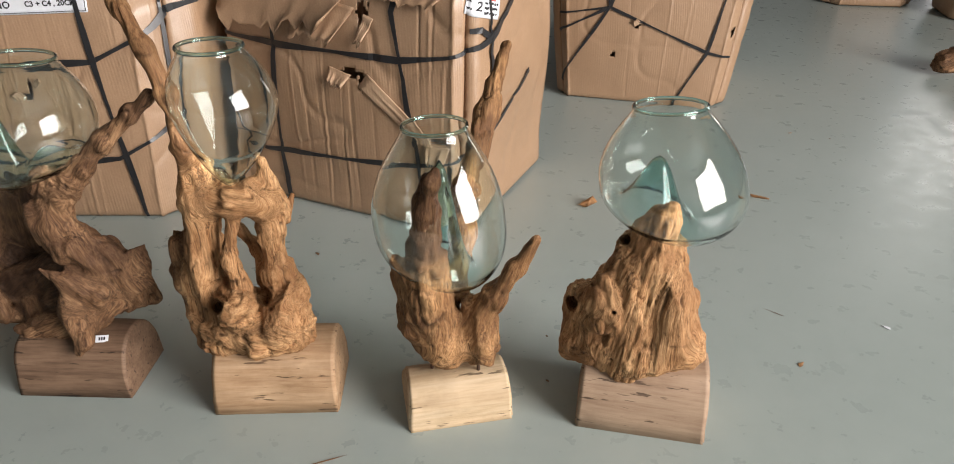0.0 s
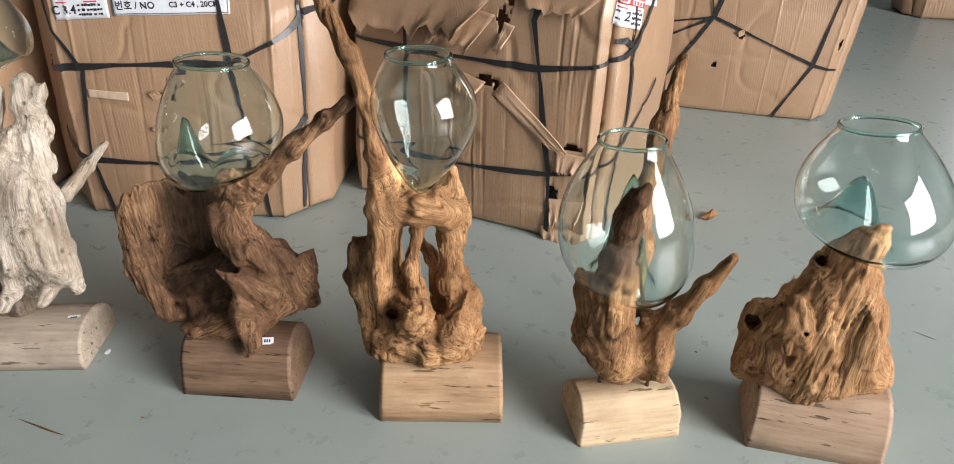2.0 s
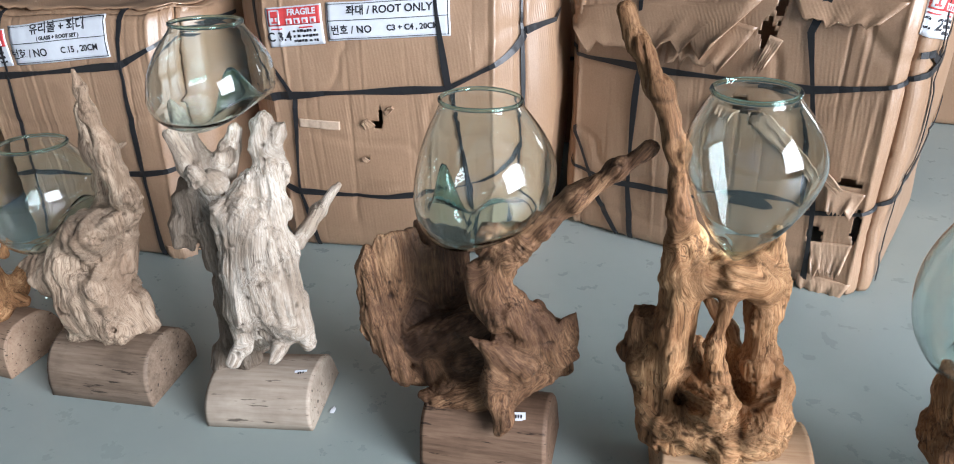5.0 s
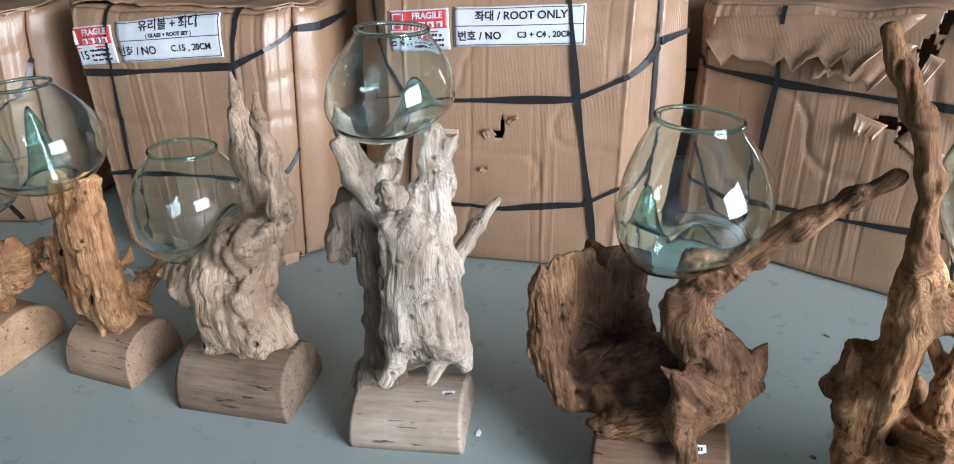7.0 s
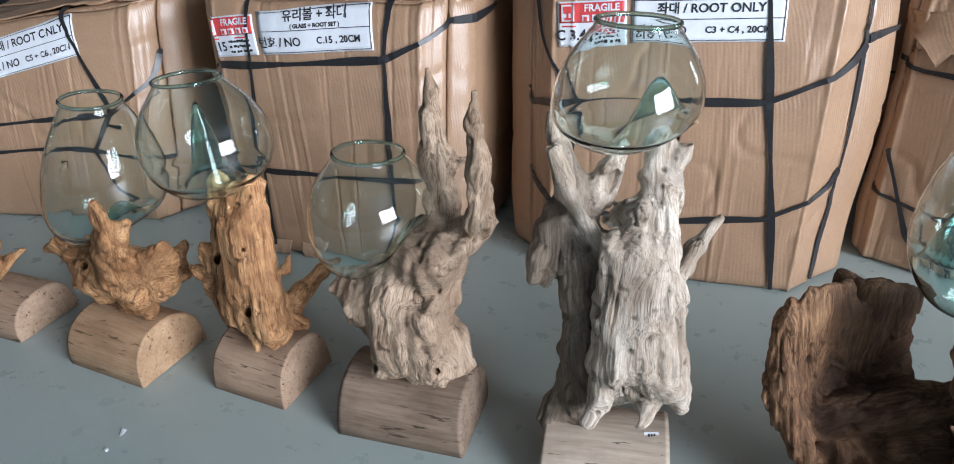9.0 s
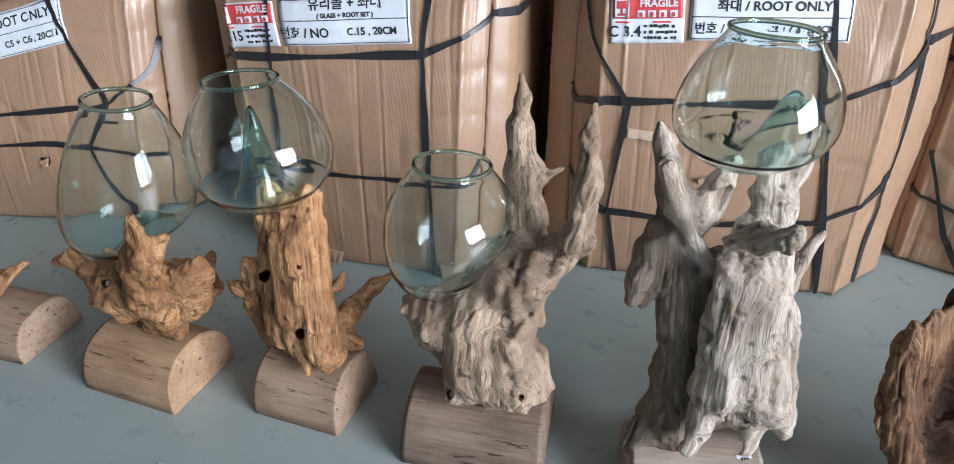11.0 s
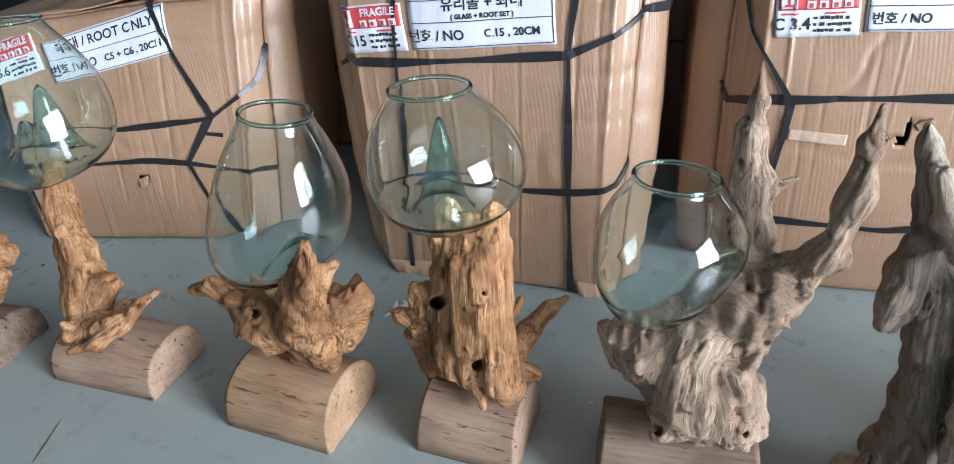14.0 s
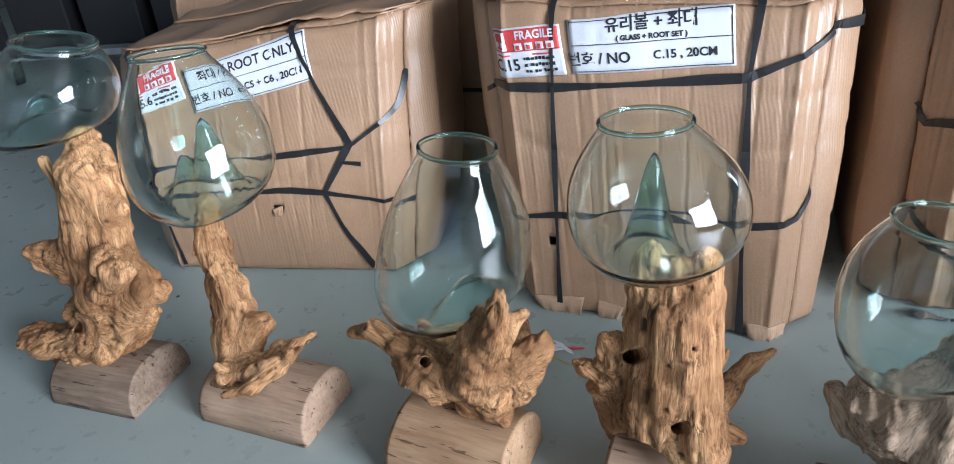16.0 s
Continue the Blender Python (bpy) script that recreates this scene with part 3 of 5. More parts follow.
slab("wall_north_top", (3.8, 7.3, 2.7), (4.8, 7.5, 4.9), WALL, "plain unseen dark wall over the back door")
slab("backdrop_hedge", (10.0, -10, -0.1), (10.3, 6, 1.3), HEDGE, "green planting outside the side door")
slab("ground_outside", (-14, -14, -0.2), (18, 14, -0.125), HEDGE, "ground outside the hall")


# ---- cartons ----
class Carton:
    """A worn strapped carton: local x along its front, y into it, z up."""

    def __init__(self, at, turn, size, seed, bulge=0.03, lean=0.0, flare=0.0, label="", creases=24, rough=1.0, spread=0.0, cham=0.09, slump=0.0):
        self.slump = slump
        self.size, self.seed, self.bulge, self.lean, self.flare, self.rough, self.spread, self.cham = np.array(size, float), seed, bulge, lean, flare, rough, spread, cham
        rnd = random.Random(seed)
        self.crease = [(rnd.uniform(-0.48, 0.48) * size[0], rnd.uniform(0.001, 0.003) * rnd.choice((1, -0.7)), rnd.uniform(0.0022, 0.0042), rnd.uniform(-0.02, 0.02)) for _ in range(creases)]
        self.ob = tagged(new("carton"), label, "carton", "strapped cartons against the back", "")
        self.ob.matrix_basis = pose(at[0], at[1], 0, 0, 0, turn)

    def surf(self, p, off=0.0):
        p = np.array(p, float)
        w, d, h = self.size
        lo, hi = np.array([-w / 2, 0, 0]), np.array([w / 2, d, h])
        over = np.abs(p[:, 0]) - w / 2
        turned = (over > 0) & (p[:, 1] < 1e-6)
        p[:, 1] = np.where(turned, over, p[:, 1])
        p[:, 0] = np.clip(p[:, 0], lo[0], hi[0])
        r, R = 0.022, self.cham
        # cut the upright corners, as on an eight-sided carton
        core = np.clip(p[:, :2], lo[:2] + R, hi[:2] - R)
        o = p[:, :2] - core
        corner = (np.abs(o[:, 0]) > 1e-9) & (np.abs(o[:, 1]) > 1e-9)
        scale = np.where(corner, R / np.maximum(np.abs(o).sum(1), R), 1.0)
        cut = p.copy()
        cut[:, :2] = core + o * scale[:, None]
        inner = np.clip(p, lo + r, hi - r)
        out = p - inner
        ln = np.linalg.norm(out, axis=1)[:, None]
        nrm = out / np.maximum(ln, 1e-9)
        q = inner + nrm * r
        q[:, :2] += cut[:, :2] - p[:, :2]
        nx = np.where(corner[:, None], o / np.maximum(np.linalg.norm(o, axis=1), 1e-9)[:, None], nrm[:, :2])
        nrm = np.concatenate([nx * np.linalg.norm(nrm[:, :2], axis=1)[:, None], nrm[:, 2:]], 1)
        x, z = p[:, 0] / w * 2, p[:, 2] / h
        belly = np.clip(1 - x * x, 0, 1) ** 0.7 * np.sin(np.clip(z * 0.92 + 0.06, 0, 1) * math.pi) ** 0.8
        side = np.clip(1 - (2 * p[:, 1] / d - 1) ** 2, 0, 1) * np.sin(np.clip(z, 0, 1) * math.pi)
        move = np.where(nrm[:, 1] < -0.5, belly, np.where(np.abs(nrm[:, 0]) > 0.5, side * 0.7, 0.0)) * self.bulge
        up = np.clip(z * 6, 0, 1)
        move = move + (vnoise(p * 3.4, self.seed) * 0.010 + vnoise(p * (13, 13, 9), self.seed + 2) * 0.0028 - np.clip(1 - np.abs(vnoise(p * (5, 5, 8), self.seed + 8)) / 0.12, 0, 1) * 0.0035) * self.rough * up
        for cx, amp, width, drift in self.crease:
            e = np.abs(p[:, 0] - cx - drift * (z - 0.5) - 0.0015 * np.sin(z * 9 + cx * 40)) / width
            move = move - np.where(np.abs(nrm[:, 1]) > 0.4, amp * np.exp(-e * e) * np.clip(0.6 + vnoise(np.stack([p[:, 0] * 3 + cx * 9, z * 0, z * 4], 1), self.seed + 4), 0, 1.2), 0)
        for ex in (w / 2 - R, R - w / 2):
            e = (p[:, 0] - ex) / 0.006
            move = move + np.where(p[:, 1] < 1e-6, 0.004 * np.exp(-e * e) * (0.4 + 0.6 * np.abs(np.sin(p[:, 2] * 55 + vnoise(p * 12, self.seed) * 2))), 0)
        crush = np.clip((z - 0.9) * 10, 0, 1)
        q = q + nrm * (move + off)[:, None] if np.ndim(off) else q + nrm * (move[:, None] + off)
        q[:, 2] += crush * vnoise(p * (9, 9, 0.1), self.seed + 6) * 0.012 * self.rough
        q[:, 1] += self.lean * p[:, 2] + crush * 0.012
        q[:, 2] += self.slump * (p[:, 0] / w) * z
        q[:, 0] += self.flare * x * (z - 0.5) + self.spread * (z - 0.2)
        return q

    def face(self, kind, nu, nv, holes=()):
        w, d, h = self.size
        u, v = np.meshgrid(np.linspace(0, 1, nu + 1), np.linspace(0, 1, nv + 1), indexing="ij")
        u, v = u.ravel(), v.ravel()
        one = np.ones_like(u)
        p = {"front": (u * w - w / 2, 0 * one, v * h), "back": (w / 2 - u * w, d * one, v * h), "left": (-w / 2 * one, d - u * d, v * h),
             "right": (w / 2 * one, u * d, v * h), "top": (u * w - w / 2, v * d, h * one)}[kind]
        p = np.stack(p, 1)
        quads = []
        for i in range(nu):
            for j in range(nv):
                a = i * (nv + 1) + j
                if holes:
                    c = p[[a, a + nv + 2]].mean(0)
                    skip = False
                    for hx, hz, rx, rz in holes:
                        hh = c[2] if kind != "top" else c[1]
                        jag = 1 + 0.45 * math.sin(c[0] * 170 + hh * 90) * math.cos(hh * 210)
                        skip |= ((c[0] - hx) / rx) ** 2 + ((hh - hz) / rz) ** 2 < jag
                    if skip:
                        continue
                quads.append((a, a + nv + 1, a + nv + 2, a + 1))
        return p, quads

    def shell(self, holes=(), top_holes=()):
        w, d, h = self.size
        verts, faces = [], []
        for kind, nu, nv, hs in (("front", int(w / 0.0034), int(h / 0.0095), holes), ("left", 30, 40, ()), ("right", 30, 40, ()), ("back", 12, 12, ()), ("top", 60, 40, top_holes)):
            p, q = self.face(kind, nu, nv, hs)
            base = sum(len(v) for v in verts)
            verts.append(self.surf(p))
            faces += [tuple(base + k for k in f) for f in q]
        me = mesh_of("board_shell", np.concatenate(verts), faces)
        ob = part("board_shell", me, BOARD, self.ob)
        weld = ob.modifiers.new("weld", "WELD")
        weld.merge_threshold = 0.0004
        sol = ob.modifiers.new("thickness", "SOLIDIFY")
        sol.thickness, sol.offset = 0.004, -1
        return ob

    def lid(self, seed, split=0.5):
        """Two loose top flaps, lifting a little along their ragged edges."""
        w, d, h = self.size
        for k, (y0, y1) in enumerate(((0.014, split * d), (split * d + 0.004, d - 0.014))):
            nu, nv = 60, 16
            u, v = np.meshgrid(np.linspace(0, 1, nu + 1), np.linspace(0, 1, nv + 1), indexing="ij")
            u, v = u.ravel(), v.ravel()
            x = (u - 0.5) * (w - 0.05)
            fray = 0.012 * vnoise(np.stack([x * 22, v * 0, v * 0 + k], 1), seed) + 0.006 * vnoise(np.stack([x * 70, v * 0, v * 0 + k], 1), seed + 1)
            y = y0 + (y1 - y0) * v + fray * (1 - v) * (1 - k)
            p = np.stack([x, np.clip(y, 0.012, d - 0.012), 0 * x + h], 1)
            lift = 0.007 + 0.012 * np.clip(vnoise(np.stack([x * 7, v * 2, v * 0 + k], 1), seed + 2) + 0.3, 0, 1) * (1 - v if k == 0 else v) ** 2 + 0.004 * k
            top = self.surf(p, lift)
            faces = [(i * (nv + 1) + j, (i + 1) * (nv + 1) + j, (i + 1) * (nv + 1) + j + 1, i * (nv + 1) + j + 1) for i in range(nu) for j in range(nv)]
            ob = part("top_flap", mesh_of("top_flap", top, faces), BOARD, self.ob, "loose worn top flap")
            sol = ob.modifiers.new("thickness", "SOLIDIFY")
            sol.thickness = 0.004

    def strap(self, points, width=0.009, twist=0.0):
        """A flat band laid over the carton through points on its surface."""
        pts = []
        for a, b in zip(points, points[1:]):
            a, b = np.array(a, float), np.array(b, float)
            n = max(2, int(np.linalg.norm(b - a) / 0.012))
            pts += [a + (b - a) * k / n for k in range(n)]
        pts.append(np.array(points[-1], float))
        p = np.array(pts)
        mid = self.surf(p, 0.0045)
        below = self.surf(p, -0.002)
        nrm = mid - below
        nrm /= np.linalg.norm(nrm, axis=1)[:, None]
        tan = np.gradient(mid, axis=0)
        tan /= np.linalg.norm(tan, axis=1)[:, None] + 1e-9
        side = np.cross(tan, nrm)
        side /= np.linalg.norm(side, axis=1)[:, None] + 1e-9
        k = np.arange(len(p))
        ww = width * (0.5 + 0.18 * np.sin(k * 0.23 + self.seed))[:, None]
        verts = np.concatenate([mid - side * ww, mid + side * ww, mid + side * ww + nrm * 0.0018, mid - side * ww + nrm * 0.0018])
        n = len(p)
        faces = []
        for i in range(n - 1):
            for s in range(4):
                a, b = s * n + i, ((s + 1) % 4) * n + i
                faces.append((a, a + 1, b + 1, b))
        faces += [(0, n, 2 * n, 3 * n), (4 * n - 1, 3 * n - 1, 2 * n - 1, n - 1)]
        return part("strap", mesh_of("strap", verts, faces), STRAP, self.ob, "black plastic strap", False)

    def patch(self, name, x, z, w, h, turn, material, label, off=0.003, parent=None):
        """A sheet glued to the front, following its bumps."""
        nu, nv = 24, 8
        u, v = np.meshgrid(np.linspace(-0.5, 0.5, nu + 1), np.linspace(-0.5, 0.5, nv + 1), indexing="ij")
        c, s = math.cos(radians(turn)), math.sin(radians(turn))
        a, b = u.ravel() * w, v.ravel() * h
        p = np.stack([x + a * c - b * s, 0 * a, z + a * s + b * c], 1)
        top, low = self.surf(p, off + 0.0008), self.surf(p, off - 0.0015)
        n = len(p)
        faces = [(i * (nv + 1) + j, (i + 1) * (nv + 1) + j, (i + 1) * (nv + 1) + j + 1, i * (nv + 1) + j + 1) for i in range(nu) for j in range(nv)]
        rim = [i * (nv + 1) for i in range(nu + 1)] + [nu * (nv + 1) + j for j in range(1, nv + 1)] + [i * (nv + 1) + nv for i in range(nu - 1, -1, -1)] + [j for j in range(nv - 1, 0, -1)]
        faces += [(rim[k], n + rim[k], n + rim[(k + 1) % len(rim)], rim[(k + 1) % len(rim)]) for k in range(len(rim))]
        ob = part(name, mesh_of(name, np.concatenate([top, low]), faces), material, parent or self.ob, label)
        ob["frame"] = [x, z, turn]
        return ob

    def letter(self, sheet, text, x, z, size, material=INK, off=0.0048):
        """Lettering on a sheet; x and z from the sheet's middle."""
        cx, cz, turn = sheet["frame"]
        data = bpy.data.curves.new("lettering", "FONT")
        data.body, data.size, data.align_x, data.align_y, data.resolution_u = text, size, "CENTER", "CENTER", 3
        tmp = new("lettering_source", data)
        tmp.data.offset = 0.0006
        dg = bpy.context.evaluated_depsgraph_get()
        dg.update()
        me = bpy.data.meshes.new_from_object(tmp.evaluated_get(dg))
        bpy.data.objects.remove(tmp)
        if not len(me.vertices):
            return
        v = np.empty(len(me.vertices) * 3)
        me.vertices.foreach_get("co", v)
        v = v.reshape(-1, 3)
        c, s = math.cos(radians(turn)), math.sin(radians(turn))
        a, b = v[:, 0] + x, v[:, 1] + z
        p = self.surf(np.stack([cx + a * c - b * s, 0 * a, cz + a * s + b * c], 1), off)
        me.vertices.foreach_set("co", p.ravel())
        me.materials.clear()
        me.update()
        return part("lettering", me, material, sheet, "", False)

    def bar(self, sheet, x, z, w, h, material=INK, off=0.0045):
        cx, cz, turn = sheet["frame"]
        c, s = math.cos(radians(turn)), math.sin(radians(turn))
        keep = self.patch("print_bar", cx + x * c - z * s, cz + x * s + z * c, w, h, turn, material, "", off, sheet)
        del keep["frame"]
        return keep

    def flap(self, x, z, w, h, turn, curl, seed, material=None):
        """A torn tongue of board, curling off the front."""
        nu, nv = 14, 10
        rnd = random.Random(seed)
        c, s = math.cos(radians(turn)), math.sin(radians(turn))
        edge = [rnd.uniform(0.6, 1.0) for _ in range(nu + 1)]
        p, offs = [], []
        for i in range(nu + 1):
            for j in range(nv + 1):
                a, b = (i / nu - 0.5) * w * (1 - 0.35 * j / nv), j / nv * h * edge[i]
                p.append((x + a * c - b * s, 0, z + a * s + b * c))
                offs.append(0.003 + curl * (j / nv) ** 1.6)
        v = self.surf(np.array(p), np.array(offs))
        faces = [(i * (nv + 1) + j, (i + 1) * (nv + 1) + j, (i + 1) * (nv + 1) + j + 1, i * (nv + 1) + j + 1) for i in range(nu) for j in range(nv)]
        ob = part("torn_flap", mesh_of("torn_flap", v, faces), material or BOARD_TORN, self.ob, "torn curled board")
        sol = ob.modifiers.new("thickness", "SOLIDIFY")
        sol.thickness = 0.003
        return ob


def shipping_label(c, x, z, turn, top, sub, number, w=0.3, h=0.1):
    sheet = c.patch("shipping_label", x, z, w, h, turn, PAPER, "white printed shipping label")
    for bx, bz, bw, bh in ((0, h / 2 - 0.004, w - 0.006, 0.0012), (0, -h / 2 + 0.004, w - 0.006, 0.0012), (-w / 2 + 0.004, 0, 0.0012, h - 0.008), (w / 2 - 0.004, 0, 0.0012, h - 0.008), (0, 0.002, w - 0.006, 0.0014)):
        c.bar(sheet, bx, bz, bw, bh)
    k = h / 0.1
    c.letter(sheet, top, 0.005, (0.026 if not sub else 0.034) * k, 0.028 * k)
    if sub:
        c.letter(sheet, sub, 0.005, 0.011 * k, 0.0125 * k)
    c.letter(sheet, "번호 / NO", -0.09, -0.024 * k, 0.027 * k)
    c.letter(sheet, number, 0.06, -0.023 * k, 0.021 * k)
    return sheet


def fragile_label(c, x, z, turn, code):
    sheet = c.patch("fragile_label", x, z, 0.145, 0.092, turn, PAPER, "red and white fragile sticker with handwriting")
    c.bar(sheet, 0, 0.023, 0.137, 0.04, RED)
    c.letter(sheet, "FRAGILE", 0.022, 0.032, 0.02, PAPER, 0.0068)
    c.bar(sheet, -0.05, 0.023, 0.028, 0.034, PAPER, 0.0058)
    for bx, bz, bw, bh in ((-0.05, 0.03, 0.018, 0.014), (-0.05, 0.02, 0.004, 0.014), (-0.05, 0.0115, 0.015, 0.004)):
        c.bar(sheet, bx, bz, bw, bh, RED, 0.0072)
    for i in range(4):
        c.bar(sheet, -0.012 + 0.021 * i, 0.012, 0.015, 0.013, PAPER, 0.0058)
        c.bar(sheet, -0.012 + 0.021 * i, 0.011, 0.006, 0.008, RED, 0.0072)
    c.bar(sheet, -0.048, -0.004, 0.03, 0.003, RED)
    c.bar(sheet, 0.03, -0.004, 0.034, 0.003, RED)
    c.letter(sheet, code, -0.044, -0.023, 0.03)
    rnd = random.Random(code)
    for r in range(3):
        px = -0.006
        while px < 0.056:
            bw = rnd.uniform(0.003, 0.008)
            c.bar(sheet, px + bw / 2, -0.012 - 0.0115 * r + rnd.uniform(-0.001, 0.001), bw, rnd.uniform(0.004, 0.0062))
            px += bw + rnd.choice((0.0018, 0.0018, 0.006))
    return sheet


# carton with the C3 + C4 label
b = Carton((-1.155, 1.835), 3.5, (0.81, 0.6, 0.675), 11, 0.02, 0.1, 0.02, "brown strapped carton with a root-only shipping label and worn edges", cham=0.12)
b.shell(holes=[(-0.012, 0.352, 0.014, 0.01), (-0.002, 0.372, 0.006, 0.026), (-0.05, 0.262, 0.008, 0.008)])
b.lid(12)
b.strap([(-0.42, 0, 0.43), (-0.36, 0, 0.40), (-0.273, 0, 0.422), (-0.129, 0, 0.433), (0.171, 0, 0.443), (0.3, 0, 0.505), (0.405, 0, 0.56), (0.6, 0, 0.58)], 0.015)
b.strap([(-0.39, 0, 0.24), (-0.257, 0, 0.168), (0.0, 0, 0.16), (0.2, 0, 0.182), (0.3, 0, 0.235), (0.405, 0, 0.29)], 0.013)
b.strap([(-0.36, 0.2, 0.675), (-0.355, 0, 0.67), (-0.31, 0, 0.55), (-0.221, 0, 0.418), (-0.249, 0, 0.18), (-0.22, 0, 0.01)])
b.strap([(0.12, 0.3, 0.675), (0.144, 0, 0.67), (0.175, 0, 0.443), (0.218, 0, 0.19), (0.245, 0, 0.01)], 0.013)
b.strap([(0.36, 0.3, 0.675), (0.37, 0, 0.67), (0.38, 0, 0.53), (0.39, 0, 0.28), (0.36, 0, 0.02)])
b.flap(-0.03, 0.345, 0.03, 0.026, 20, 0.012, 3)
b.flap(0.012, 0.38, 0.014, 0.035, -50, 0.01, 13)
b.flap(-0.045, 0.255, 0.014, 0.018, 30, 0.008, 14)
shipping_label(b, 0.033, 0.606, 2, "좌대 / ROOT ONLY", "", "C3 + C4 , 20CM", 0.3, 0.088)
fragile_label(b, -0.2, 0.592, 4, "C 3.4")
b.patch("clear_tape", -0.165, 0.352, 0.11, 0.022, -3, TAPE, "strip of clear packing tape", 0.002)

# carton with the C.15 label
a = Carton((-1.972, 1.69), 0.5, (0.70, 0.55, 0.638), 23, 0.02, 0.17, 0.055, "brown strapped carton with a glass and root set label", spread=-0.05, cham=0.09)
a.shell(holes=[(0.26, 0.012, 0.05, 0.01), (-0.2, 0.16, 0.01, 0.012)])
a.lid(24)
a.strap([(-0.4, 0, 0.45), (-0.319, 0, 0.474), (-0.166, 0, 0.483), (0.181, 0, 0.515), (0.31, 0, 0.575), (0.36, 0, 0.59), (0.6, 0, 0.59)], 0.015)
a.strap([(-0.33, 0, 0.2), (-0.185, 0, 0.223), (0.189, 0, 0.237), (0.29, 0, 0.25), (0.35, 0, 0.3)], 0.012)
a.strap([(-0.15, 0.25, 0.638), (-0.16, 0, 0.632), (-0.168, 0, 0.483), (-0.185, 0, 0.223), (-0.2, 0, 0.01)])
a.strap([(0.2, 0.25, 0.638), (0.191, 0, 0.634), (0.181, 0, 0.515), (0.189, 0, 0.237), (0.2, 0, 0.01)], 0.012)
a.flap(-0.2, 0.035, 0.12, 0.06, 185, 0.03, 21)
a.flap(-0.08, 0.035, 0.06, 0.05, 170, 0.02, 22)
a.flap(0.26, 0.03, 0.1, 0.04, 175, 0.02, 25)
shipping_label(a, 0.012, 0.572, 5, "유리볼 + 좌대", "( GLASS + ROOT SET )", "C.15 , 20CM", 0.285, 0.099)
fragile_label(a, -0.215, 0.546, 7, "C.15")

# carton with the C5 + C6 label
z = Carton((-2.86, 1.68), 12, (0.78, 0.55, 0.568), 37, 0.025, 0.14, 0.03, "brown slumped carton with a root-only label and crossed straps", cham=0.1, slump=0.09)
z.shell(holes=[(0.019, 0.172, 0.018, 0.01)])
z.lid(38, 0.6)
z.flap(0.019, 0.178, 0.03, 0.022, 200, 0.012, 31)
z.strap([(-0.38, 0, 0.28), (0.038, 0, 0.303), (0.215, 0, 0.312), (0.33, 0, 0.38), (0.385, 0, 0.44)], 0.012)
z.strap([(-0.38, 0, 0.2), (0.025, 0, 0.222), (0.147, 0, 0.212), (0.385, 0, 0.165)], 0.012)
z.strap([(0.09, 0.2, 0.568), (0.1, 0, 0.56), (0.15, 0, 0.445), (0.216, 0, 0.318), (0.147, 0, 0.213), (0.186, 0, 0.114), (0.25, 0, 0.02)], 0.013)
z.strap([(0.19, 0, 0.28), (0.24, 0, 0.272)], 0.01)
z.strap([(-0.3, 0.2, 0.568), (-0.31, 0, 0.55), (-0.3, 0, 0.3), (-0.27, 0, 0.02)])
shipping_label(z, -0.012, 0.488, 9, "좌대 / ROOT ONLY", "", "C5 + C6 , 20CM")
fragile_label(z, -0.25, 0.482, 11, "C 5.6")

# torn carton
c = Carton((-0.371, 1.936), -20.9, (0.79, 0.6, 0.65), 41, 0.02, 0.05, 0.0, "brown strapped carton torn open at its top and corner", 26, 1.4, cham=0.04, slump=0.05)
c.shell(holes=[(0.118, 0.63, 0.01, 0.04), (0.1, 0.565, 0.017, 0.03), (0.06, 0.415, 0.04, 0.011), (0.098, 0.395, 0.013, 0.026), (0.315, 0.266, 0.028, 0.009), (0.265, 0.13, 0.016, 0.022), (0.345, 0.165, 0.009, 0.04), (-0.37, 0.55, 0.02, 0.02)], top_holes=[(-0.08, 0.22, 0.26, 0.15)])
c.strap([(-0.42, 0, 0.51), (-0.331, 0, 0.49), (-0.177, 0, 0.476), (0.023, 0, 0.468), (0.207, 0, 0.459), (0.337, 0, 0.472), (0.48, 0, 0.5), (0.7, 0, 0.6)], 0.014)
c.strap([(-0.4, 0, 0.2), (-0.248, 0, 0.159), (0.08, 0, 0.175), (0.254, 0, 0.186), (0.34, 0, 0.2), (0.48, 0, 0.24), (0.75, 0, 0.36)], 0.012)
c.strap([(0.21, 0.25, 0.65), (0.205, 0, 0.64), (0.186, 0, 0.573), (0.21, 0, 0.459), (0.254, 0, 0.189), (0.262, 0, 0.01)], 0.013)
c.strap([(-0.2, 0, 0.64), (-0.192, 0, 0.567), (-0.182, 0, 0.476), (-0.198, 0, 0.16), (-0.18, 0, 0.01)], 0.012)
c.strap([(0.47, 0, 0.64), (0.49, 0, 0.5), (0.5, 0, 0.24), (0.47, 0, 0.02)], 0.013)
c.strap([(0.72, 0, 0.64), (0.62, 0, 0.57), (0.49, 0, 0.5), (0.44, 0, 0.53), (0.41, 0, 0.53)], 0.014)
c.strap([(-0.36, 0, 0.3), (-0.28, 0, 0.1), (-0.22, 0, 0.01)], 0.011)
c.flap(-0.17, 0.625, 0.5, 0.115, 182, 0.045, 8, BOARD)
c.flap(-0.02, 0.6, 0.2, 0.12, 168, 0.04, 18, BOARD)
c.flap(0.24, 0.64, 0.22, 0.06, 176, 0.02, 28, BOARD)
